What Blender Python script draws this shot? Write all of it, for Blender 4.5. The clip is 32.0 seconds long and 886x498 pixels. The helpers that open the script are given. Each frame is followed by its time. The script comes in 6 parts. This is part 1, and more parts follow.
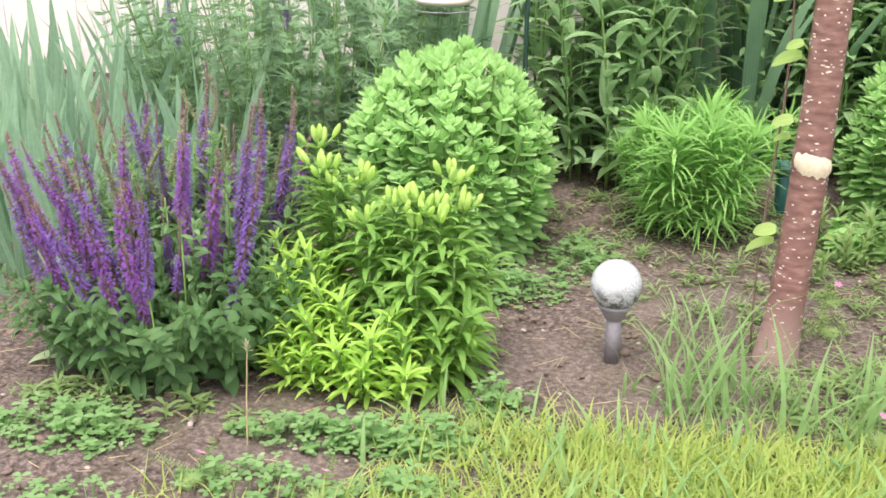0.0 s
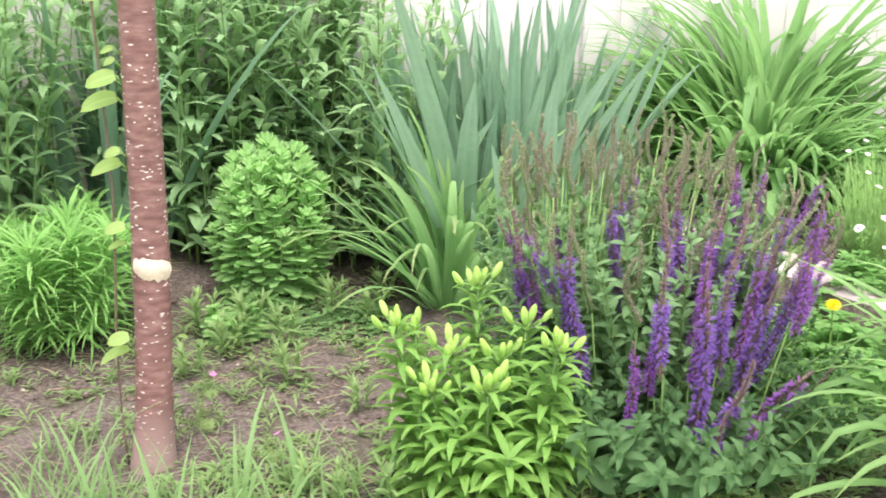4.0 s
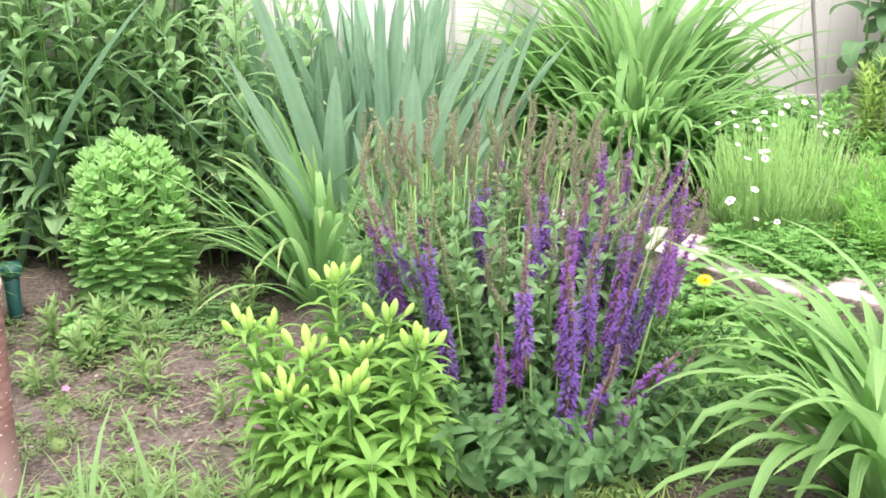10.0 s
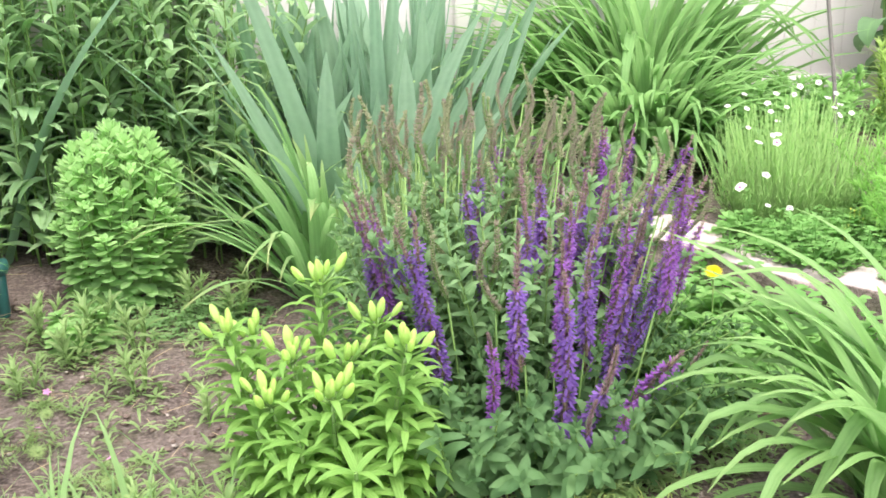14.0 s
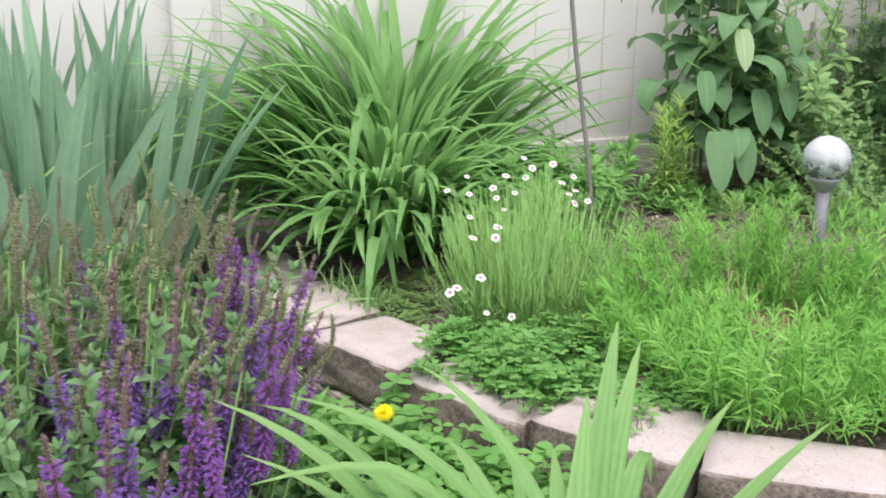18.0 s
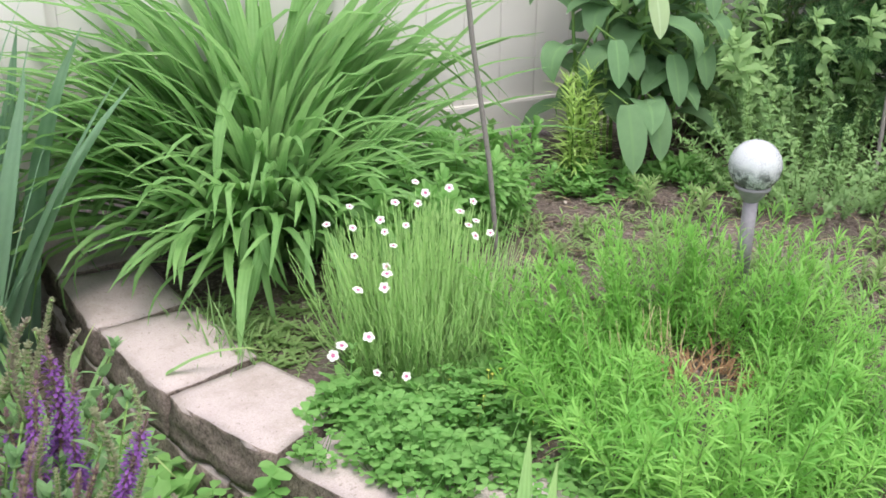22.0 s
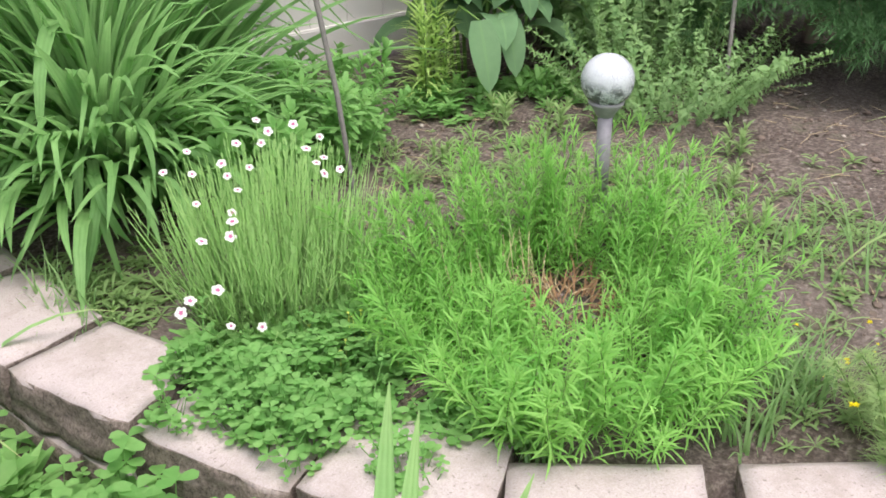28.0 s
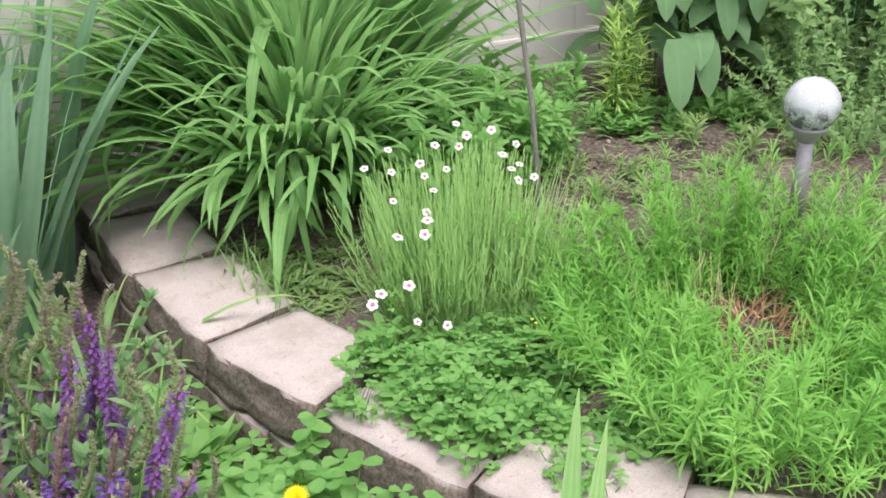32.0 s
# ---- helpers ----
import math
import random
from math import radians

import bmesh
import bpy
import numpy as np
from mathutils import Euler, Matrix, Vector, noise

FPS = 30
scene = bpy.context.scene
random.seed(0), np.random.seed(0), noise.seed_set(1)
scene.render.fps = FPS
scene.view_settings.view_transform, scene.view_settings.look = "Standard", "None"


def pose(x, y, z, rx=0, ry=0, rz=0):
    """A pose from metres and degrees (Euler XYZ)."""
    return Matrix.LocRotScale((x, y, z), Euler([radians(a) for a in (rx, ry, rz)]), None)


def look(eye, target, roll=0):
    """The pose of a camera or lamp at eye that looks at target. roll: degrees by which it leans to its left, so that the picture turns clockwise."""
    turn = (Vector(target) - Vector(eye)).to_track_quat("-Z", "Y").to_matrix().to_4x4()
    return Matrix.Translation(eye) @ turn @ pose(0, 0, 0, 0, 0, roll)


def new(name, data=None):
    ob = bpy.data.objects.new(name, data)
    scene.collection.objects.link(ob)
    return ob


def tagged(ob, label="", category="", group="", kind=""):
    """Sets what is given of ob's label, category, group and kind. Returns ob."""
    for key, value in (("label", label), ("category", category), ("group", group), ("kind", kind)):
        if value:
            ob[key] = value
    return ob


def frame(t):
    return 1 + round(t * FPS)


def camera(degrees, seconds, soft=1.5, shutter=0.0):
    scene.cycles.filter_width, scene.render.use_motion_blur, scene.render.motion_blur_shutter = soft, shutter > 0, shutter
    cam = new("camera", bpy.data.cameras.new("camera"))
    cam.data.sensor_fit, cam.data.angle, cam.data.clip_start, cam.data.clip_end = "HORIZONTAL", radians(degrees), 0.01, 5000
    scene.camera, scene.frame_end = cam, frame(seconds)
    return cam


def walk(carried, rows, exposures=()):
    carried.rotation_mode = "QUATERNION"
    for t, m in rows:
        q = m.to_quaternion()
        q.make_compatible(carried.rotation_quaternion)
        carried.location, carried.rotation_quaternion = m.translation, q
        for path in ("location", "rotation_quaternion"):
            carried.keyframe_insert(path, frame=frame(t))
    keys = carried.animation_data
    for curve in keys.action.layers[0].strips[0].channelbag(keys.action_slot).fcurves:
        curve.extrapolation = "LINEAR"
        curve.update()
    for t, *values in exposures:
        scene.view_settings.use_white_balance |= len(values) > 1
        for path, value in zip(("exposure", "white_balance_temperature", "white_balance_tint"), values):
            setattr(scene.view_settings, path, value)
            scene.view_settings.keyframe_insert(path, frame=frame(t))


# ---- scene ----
SKY, SUN = 0.135, 1.6
EXPOSURES = [(0.0, 1.41, 6800, 13), (2.0, 1.52, 6640, 13), (4.0, 1.54, 6560, 13), (8.0, 1.70, 6560, 13), (13.0, 1.70, 6560, 13), (16.0, 1.68, 6560, 12), (17.0, 1.42, 6420, 10), (18.0, 1.02, 6360, 10), (20.0, 1.09, 6360, 9), (24.0, 1.06, 6420, 10), (32.0, 1.08, 6450, 10)]
# The fitted path: seconds, eye, target, roll.
PATH = [
    (0, (-0.136, 0.073, 0.863), (-0.543, 1.901, 0.163), 0.38),
    (0.5, (-0.141, 0.069, 0.871), (-0.514, 1.908, 0.178), 0.53),
    (1, (-0.119, 0.066, 0.881), (-0.423, 1.918, 0.188), 0.54),
    (1.5, (-0.093, 0.065, 0.894), (-0.225, 1.947, 0.230), 1.27),
    (2, (-0.061, 0.081, 0.899), (0.016, 1.994, 0.319), 1.28),
    (2.5, (-0.042, 0.094, 0.903), (0.245, 1.999, 0.367), 1.57),
    (3, (-0.023, 0.102, 0.903), (0.390, 1.987, 0.379), 1.48),
    (3.5, (0.008, 0.108, 0.903), (0.532, 1.962, 0.366), 1.25),
    (4, (0.035, 0.119, 0.907), (0.669, 1.936, 0.362), 1.03),
    (4.5, (0.055, 0.129, 0.900), (0.781, 1.909, 0.347), 1.04),
    (6.5, (0.131, 0.165, 0.910), (0.994, 1.860, 0.290), -0.95),
    (7, (0.141, 0.174, 0.899), (0.986, 1.879, 0.284), -0.52),
    (7.5, (0.143, 0.180, 0.897), (0.966, 1.896, 0.285), -0.05),
    (8, (0.141, 0.181, 0.899), (0.952, 1.907, 0.296), 0.29),
    (8.5, (0.143, 0.182, 0.900), (0.941, 1.915, 0.298), -0.06),
    (9, (0.141, 0.173, 0.900), (0.934, 1.914, 0.318), -0.30),
    (9.5, (0.142, 0.167, 0.903), (0.941, 1.905, 0.319), -0.04),
    (10, (0.145, 0.164, 0.904), (0.944, 1.904, 0.326), -0.27),
    (10.5, (0.147, 0.165, 0.904), (0.950, 1.902, 0.322), -0.35),
    (11, (0.144, 0.166, 0.906), (0.946, 1.903, 0.327), -0.15),
    (11.5, (0.148, 0.170, 0.905), (0.964, 1.899, 0.319), -0.33),
    (12, (0.148, 0.174, 0.903), (0.977, 1.894, 0.308), -0.19),
    (12.5, (0.153, 0.181, 0.896), (0.984, 1.898, 0.293), -0.09),
    (13, (0.166, 0.197, 0.891), (0.994, 1.913, 0.283), -0.27),
    (13.5, (0.202, 0.219, 0.894), (1.014, 1.942, 0.285), -0.56),
    (15.5, (0.366, 0.250, 0.883), (0.957, 2.066, 0.288), -2.69),
    (16, (0.488, 0.304, 0.877), (1.071, 2.121, 0.280), -2.41),
    (16.5, (0.573, 0.333, 0.893), (1.246, 2.125, 0.314), -1.73),
    (17, (0.663, 0.424, 0.898), (1.454, 2.187, 0.381), -1.04),
    (17.5, (0.768, 0.437, 0.908), (1.639, 2.167, 0.411), 0.63),
    (18, (0.849, 0.445, 0.920), (1.800, 2.116, 0.367), 0.39),
    (18.5, (0.897, 0.454, 0.924), (1.871, 2.102, 0.345), 0.20),
    (19, (0.922, 0.451, 0.930), (1.900, 2.097, 0.351), -0.08),
    (19.5, (0.936, 0.457, 0.931), (1.931, 2.092, 0.348), 0.13),
    (20, (0.957, 0.463, 0.928), (1.959, 2.093, 0.346), 0.16),
    (20.5, (0.977, 0.480, 0.933), (1.954, 2.120, 0.337), -0.22),
    (21, (0.990, 0.569, 0.951), (1.971, 2.211, 0.364), 1.16),
    (21.5, (1.008, 0.687, 1.042), (2.015, 2.265, 0.337), 0.40),
    (22, (1.071, 0.751, 1.109), (2.142, 2.253, 0.337), 0.42),
    (22.5, (1.134, 0.788, 1.115), (2.174, 2.259, 0.246), 1.18),
    (23, (1.154, 0.801, 1.122), (2.152, 2.280, 0.219), 0.74),
    (23.5, (1.153, 0.816, 1.104), (2.161, 2.285, 0.195), 1.07),
    (24, (1.145, 0.818, 1.095), (2.121, 2.300, 0.171), 0.39),
    (24.5, (1.139, 0.815, 1.087), (2.108, 2.303, 0.167), 0.23),
    (26.5, (1.146, 0.792, 1.087), (2.243, 2.162, 0.127), 0.30),
    (27, (1.152, 0.801, 1.104), (2.288, 2.134, 0.137), 0.11),
    (27.5, (1.155, 0.796, 1.111), (2.324, 2.118, 0.171), -0.59),
    (28, (1.155, 0.792, 1.113), (2.366, 2.087, 0.188), -0.58),
    (28.5, (1.164, 0.778, 1.112), (2.406, 2.040, 0.182), -0.69),
    (29, (1.167, 0.786, 1.112), (2.454, 1.992, 0.170), -0.34),
    (29.5, (1.160, 0.787, 1.109), (2.468, 1.981, 0.180), -0.33),
    (30, (1.146, 0.799, 1.109), (2.435, 2.018, 0.186), -0.44),
    (30.5, (1.124, 0.816, 1.098), (2.332, 2.124, 0.188), -0.44),
    (31, (1.108, 0.820, 1.101), (2.221, 2.211, 0.193), -0.50),
    (31.5, (1.097, 0.817, 1.105), (2.138, 2.271, 0.210), -0.45),
    (32, (1.095, 0.812, 1.106), (2.082, 2.305, 0.213), -0.50),
]
cam = camera(46.9, 32.0, soft=1.65, shutter=0.3)
walk(cam, [(t, look(e, g, r)) for t, e, g, r in PATH], EXPOSURES)

# ---- light: a bright, thinly overcast noon ----
world = bpy.data.worlds.new("sky")
scene.world = world
world.use_nodes = True
wn = world.node_tree.nodes
sky = wn.new("ShaderNodeTexSky")
sky.sky_type = "NISHITA"
sky.sun_disc = False
sky.sun_elevation, sky.sun_rotation = radians(70), radians(168)
sky.dust_density, sky.air_density = 5.0, 1.0
haze = wn.new("ShaderNodeMix")
haze.data_type = "RGBA"
haze.inputs[0].default_value = 0.55
haze.inputs[7].default_value = (9.5, 9.6, 9.8, 1)
world.node_tree.links.new(sky.outputs[0], haze.inputs[6])
world.node_tree.links.new(haze.outputs[2], wn["Background"].inputs[0])
wn["Background"].inputs[1].default_value = SKY
sun = new("sun", bpy.data.lights.new("sun", "SUN"))
sun.data.energy, sun.data.angle, sun.data.color = SUN, radians(32), (1.0, 0.97, 0.93)
sun.matrix_world = look((0, 0, 0), (0.10, 0.34, -0.93))


# ---- materials ----
def shader(name, build, rough=0.6, spec=0.4, depth=0.004):
    """A node material: build(nodes, links) returns the colour socket (and perhaps a bump height socket)."""
    m = bpy.data.materials.new(name)
    m.use_nodes = True
    n, l = m.node_tree.nodes, m.node_tree.links
    b = n["Principled BSDF"]
    b.inputs["Roughness"].default_value = rough
    b.inputs["Specular IOR Level"].default_value = spec
    got = build(n, l)
    col, height, strength = (*got, None, 0.0)[:3] if isinstance(got, tuple) else (got, None, 0.0)
    l.new(col, b.inputs["Base Color"])
    if height is not None:
        bump = n.new("ShaderNodeBump")
        bump.inputs["Strength"].default_value = strength
        bump.inputs["Distance"].default_value = depth
        l.new(height, bump.inputs["Height"])
        l.new(bump.outputs[0], b.inputs["Normal"])
    return m


def ramp(n, l, fac, *stops):
    r = n.new("ShaderNodeValToRGB")
    e = r.color_ramp.elements
    while len(e) < len(stops):
        e.new(0.5)
    for k, (p, c) in zip(e, stops):
        k.position, k.color = p, (*c, 1)
    l.new(fac, r.inputs[0])
    return r.outputs[0]


def noise_at(n, l, scale, detail=4.0, rough=0.6, coords="Object"):
    tc, t = n.new("ShaderNodeTexCoord"), n.new("ShaderNodeTexNoise")
    t.inputs["Scale"].default_value, t.inputs["Detail"].default_value, t.inputs["Roughness"].default_value = scale, detail, rough
    l.new(tc.outputs[coords], t.inputs["Vector"])
    return t.outputs["Fac"]


def mixed(n, l, fac, a, b, mode="MIX"):
    m = n.new("ShaderNodeMix")
    m.data_type, m.blend_type = "RGBA", mode
    for s, v in ((m.inputs[0], fac), (m.inputs[6], a), (m.inputs[7], b)):
        if isinstance(v, (int, float)):
            s.default_value = v
        elif isinstance(v, tuple):
            s.default_value = (*v, 1)
        else:
            l.new(v, s)
    return m.outputs[2]


def maths(n, l, op, a, b=0.5):
    m = n.new("ShaderNodeMath")
    m.operation = op
    for s, v in zip(m.inputs, (a, b)):
        if isinstance(v, (int, float)):
            s.default_value = v
        else:
            l.new(v, s)
    return m.outputs[0]


def leafy(name, low, high, veins=0, rough=0.5, through_light=0.3, midrib=None, tip=None):
    """Leaf tissue: colour varies leaf by leaf and by blotches; veins run along (u across the blade, v along it)."""
    if low[1] == max(low):
        low, high = ((c[0] + 0.08 * (0.75 * c[1] - c[0]), c[1] * 0.96, c[2] + 0.18 * (0.75 * c[1] - c[2])) for c in (low, high))

    def build(n, l):
        geo, ob = n.new("ShaderNodeNewGeometry"), n.new("ShaderNodeObjectInfo")
        leaf, part = n.new("ShaderNodeUVMap"), n.new("ShaderNodeSeparateXYZ")
        leaf.uv_map = "Leaf"
        l.new(leaf.outputs[0], part.inputs[0])
        own = maths(n, l, "FRACT", maths(n, l, "ADD", geo.outputs["Random Per Island"], part.outputs[0]))
        mix = maths(n, l, "ADD", maths(n, l, "MULTIPLY", own, 0.45), maths(n, l, "MULTIPLY", ob.outputs["Random"], 0.4))
        mix = maths(n, l, "ADD", mix, maths(n, l, "MULTIPLY", maths(n, l, "SUBTRACT", noise_at(n, l, 38, 3), 0.4), 0.7))
        col = ramp(n, l, mix, (0.05, low), (0.95, high))
        uv, sep = n.new("ShaderNodeUVMap"), n.new("ShaderNodeSeparateXYZ")
        l.new(uv.outputs[0], sep.inputs[0])
        height = noise_at(n, l, 160, 2)
        if tip:
            col = mixed(n, l, maths(n, l, "POWER", sep.outputs[1], 6.0), col, tip)
        if veins:
            wave = maths(n, l, "SINE", maths(n, l, "MULTIPLY", sep.outputs[0], veins * 6.28))
            height = maths(n, l, "ADD", height, maths(n, l, "MULTIPLY", wave, 0.5))
            col = mixed(n, l, maths(n, l, "MULTIPLY", maths(n, l, "ADD", wave, 1.0), 0.06), col, tuple(min(1, c * 1.7 + 0.03) for c in high))
        if midrib:
            away = maths(n, l, "ABSOLUTE", maths(n, l, "SUBTRACT", sep.outputs[0], 0.5))
            col = mixed(n, l, maths(n, l, "LESS_THAN", away, 0.05), col, midrib)
        return col, height, 0.25
    m = shader(name, build, rough + 0.08, 0.22)
    n, l = m.node_tree.nodes, m.node_tree.links
    b, out = n["Principled BSDF"], n["Material Output"]
    tr, mx = n.new("ShaderNodeBsdfTranslucent"), n.new("ShaderNodeMixShader")
    src = b.inputs["Base Color"].links[0].from_socket
    l.new(mixed(n, l, 0.5, src, tuple(min(1, c * 1.5) for c in high)), tr.inputs[0])
    mx.inputs[0].default_value = through_light + 0.17
    l.new(b.outputs[0], mx.inputs[1]), l.new(tr.outputs[0], mx.inputs[2]), l.new(mx.outputs[0], out.inputs[0])
    return m


def plain(name, low, high, scale=60, rough=0.6, bump=0.3, metal=0.0, spec=0.4):
    def build(n, l):
        a, ob = noise_at(n, l, scale, 5), n.new("ShaderNodeObjectInfo")
        mix = maths(n, l, "ADD", maths(n, l, "MULTIPLY", a, 0.8), maths(n, l, "MULTIPLY", ob.outputs["Random"], 0.25))
        return ramp(n, l, mix, (0.25, low), (0.8, high)), noise_at(n, l, scale * 4, 3), bump
    m = shader(name, build, rough, spec)
    m.node_tree.nodes["Principled BSDF"].inputs["Metallic"].default_value = metal
    return m


def soil_build(n, l):
    fine, mid, big = noise_at(n, l, 95, 6, 0.7), noise_at(n, l, 14, 5), noise_at(n, l, 2.2, 3)
    col = ramp(n, l, fine, (0.33, (0.026, 0.020, 0.0165)), (0.50, (0.124, 0.093, 0.084)), (0.68, (0.32, 0.265, 0.238)))
    col = mixed(n, l, maths(n, l, "MULTIPLY", mid, 0.28), col, (0.160, 0.128, 0.110))
    dry = ramp(n, l, big, (0.42, (0, 0, 0)), (0.62, (1, 1, 1)))
    col = mixed(n, l, maths(n, l, "MULTIPLY", dry, 0.28), col, (0.275, 0.222, 0.200))
    moss = ramp(n, l, noise_at(n, l, 7, 5, 0.7), (0.54, (0, 0, 0)), (0.66, (1, 1, 1)))
    col = mixed(n, l, maths(n, l, "MULTIPLY", moss, 0.30), col, (0.105, 0.125, 0.045))
    geo, z = n.new("ShaderNodeNewGeometry"), n.new("ShaderNodeSeparateXYZ")
    l.new(geo.outputs["Position"], z.inputs[0])
    edge = maths(n, l, "ADD", z.outputs[1], maths(n, l, "MULTIPLY", noise_at(n, l, 4, 4), 0.3))
    turf = ramp(n, l, fine, (0.3, (0.05, 0.09, 0.02)), (0.5, (0.13, 0.20, 0.05)), (0.7, (0.24, 0.31, 0.10)))
    col = mixed(n, l, ramp(n, l, maths(n, l, "MULTIPLY", edge, 0.5), (0.56, (1, 1, 1)), (0.62, (0, 0, 0))), col, turf)
    return col, maths(n, l, "ADD", fine, mid), 1.0


def bark_build(n, l):
    tc, sep = n.new("ShaderNodeTexCoord"), n.new("ShaderNodeMapping")
    sep.inputs["Scale"].default_value = (1, 1, 3.0)
    l.new(tc.outputs["Object"], sep.inputs["Vector"])
    t = n.new("ShaderNodeTexNoise")
    t.inputs["Scale"].default_value, t.inputs["Detail"].default_value = 30, 5
    l.new(sep.outputs[0], t.inputs["Vector"])
    col = ramp(n, l, t.outputs["Fac"], (0.3, (0.130, 0.062, 0.056)), (0.55, (0.215, 0.112, 0.101)), (0.75, (0.30, 0.178, 0.164)))
    z = n.new("ShaderNodeSeparateXYZ")
    l.new(tc.outputs["Object"], z.inputs[0])
    dusty = maths(n, l, "MULTIPLY", ramp(n, l, maths(n, l, "ADD", maths(n, l, "MULTIPLY", z.outputs[2], 5.0), maths(n, l, "MULTIPLY", t.outputs["Fac"], 0.6)), (0.45, (1, 1, 1)), (0.95, (0, 0, 0))), 0.6)
    return mixed(n, l, dusty, col, (0.36, 0.27, 0.25)), t.outputs["Fac"], 0.5


def crackle_build(n, l):
    tc, v, d = n.new("ShaderNodeTexCoord"), n.new("ShaderNodeTexVoronoi"), n.new("ShaderNodeTexVoronoi")
    v.feature = d.feature = "DISTANCE_TO_EDGE"
    v.inputs["Scale"].default_value, d.inputs["Scale"].default_value = 170, 320
    for k in (v, d):
        l.new(tc.outputs["Object"], k.inputs["Vector"])
    z = n.new("ShaderNodeSeparateXYZ")
    l.new(tc.outputs["Object"], z.inputs[0])
    f = maths(n, l, "MULTIPLY", ramp(n, l, v.outputs["Distance"], (0.0, (0, 0, 0)), (0.09, (1, 1, 1))), ramp(n, l, d.outputs["Distance"], (0.0, (0.55, 0.55, 0.55)), (0.05, (1, 1, 1))))
    # Dark mirror reflections of the lower half are painted in as patches.
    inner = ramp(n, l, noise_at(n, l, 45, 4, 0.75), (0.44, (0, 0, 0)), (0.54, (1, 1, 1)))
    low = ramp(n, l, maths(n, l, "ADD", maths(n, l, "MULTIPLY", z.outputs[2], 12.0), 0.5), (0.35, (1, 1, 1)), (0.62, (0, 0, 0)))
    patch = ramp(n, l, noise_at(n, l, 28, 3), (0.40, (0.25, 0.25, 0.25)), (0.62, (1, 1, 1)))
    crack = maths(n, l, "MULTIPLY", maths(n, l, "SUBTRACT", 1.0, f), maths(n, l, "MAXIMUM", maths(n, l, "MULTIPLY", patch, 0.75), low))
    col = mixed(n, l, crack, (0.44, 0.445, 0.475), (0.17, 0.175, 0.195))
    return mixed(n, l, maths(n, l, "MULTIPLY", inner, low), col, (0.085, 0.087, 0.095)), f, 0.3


def block_build(n, l):
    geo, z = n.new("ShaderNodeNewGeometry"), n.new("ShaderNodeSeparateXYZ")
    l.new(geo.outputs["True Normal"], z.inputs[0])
    grain, blot = noise_at(n, l, 330, 5, 0.85), noise_at(n, l, 11, 5, 0.65)
    top = mixed(n, l, blot, (0.390, 0.322, 0.318), (0.488, 0.416, 0.412))
    top = mixed(n, l, maths(n, l, "MULTIPLY", ramp(n, l, grain, (0.42, (0, 0, 0)), (0.66, (1, 1, 1))), 0.62), top, (0.235, 0.196, 0.188))
    pits = ramp(n, l, noise_at(n, l, 150, 3, 0.5), (0.30, (1, 1, 1)), (0.37, (0, 0, 0)))
    top = mixed(n, l, maths(n, l, "MULTIPLY", pits, 0.6), top, (0.15, 0.12, 0.105))
    stain = ramp(n, l, noise_at(n, l, 6, 7, 0.8), (0.50, (0, 0, 0)), (0.66, (1, 1, 1)))
    top = mixed(n, l, maths(n, l, "MULTIPLY", stain, 0.5), top, (0.24, 0.195, 0.165))
    # Vertical faces: rough stained brown, their shade also darkened into the colour.
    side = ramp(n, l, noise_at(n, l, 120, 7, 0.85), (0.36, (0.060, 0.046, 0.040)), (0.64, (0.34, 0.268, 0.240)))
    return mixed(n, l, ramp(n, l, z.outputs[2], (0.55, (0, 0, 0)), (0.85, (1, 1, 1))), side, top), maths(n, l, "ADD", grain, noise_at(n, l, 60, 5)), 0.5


def fence_build(n, l):
    a = noise_at(n, l, 3, 4)
    col = mixed(n, l, a, (0.53, 0.495, 0.485), (0.60, 0.565, 0.555))
    z = n.new("ShaderNodeSeparateXYZ")
    geo = n.new("ShaderNodeNewGeometry")
    l.new(geo.outputs["Position"], z.inputs[0])
    splash = ramp(n, l, maths(n, l, "ADD", z.outputs[2], maths(n, l, "MULTIPLY", noise_at(n, l, 9, 5), 0.25)), (0.28, (1, 1, 1)), (0.55, (0, 0, 0)))
    return mixed(n, l, maths(n, l, "MULTIPLY", splash, 0.35), col, (0.50, 0.43, 0.38)), noise_at(n, l, 120, 2), 0.05


SOIL = shader("soil", soil_build, 0.95, 0.15, 0.012)
BARK = shader("cherry_bark", bark_build, 0.6, 0.3)
CRACKLE = shader("crackle_glass", crackle_build, 0.16, 0.6)
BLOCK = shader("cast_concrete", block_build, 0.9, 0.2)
FENCE = shader("vinyl", fence_build, 0.45, 0.35)
LENTICEL = plain("lenticel", (0.58, 0.48, 0.44), (0.74, 0.65, 0.61), 90)
SCAR = plain("bare_wood", (0.55, 0.42, 0.30), (0.78, 0.67, 0.55), 120, 0.7, 0.8)
STEEL = plain("brushed_steel", (0.19, 0.172, 0.195), (0.29, 0.265, 0.295), 90, 0.6, 0.1, 0.3)
COPPER = plain("painted_tin", (0.45, 0.36, 0.36), (0.66, 0.57, 0.57), 50, 0.4, 0.15, 0.35)
POLE = plain("green_enamel", (0.010, 0.030, 0.024), (0.022, 0.055, 0.045), 60, 0.4, 0.1)
RUST = plain("weathered_rod", (0.13, 0.115, 0.11), (0.25, 0.225, 0.21), 110, 0.75, 0.5)
RED = plain("red_plastic", (0.55, 0.03, 0.03), (0.68, 0.06, 0.05), 40, 0.35, 0.05)
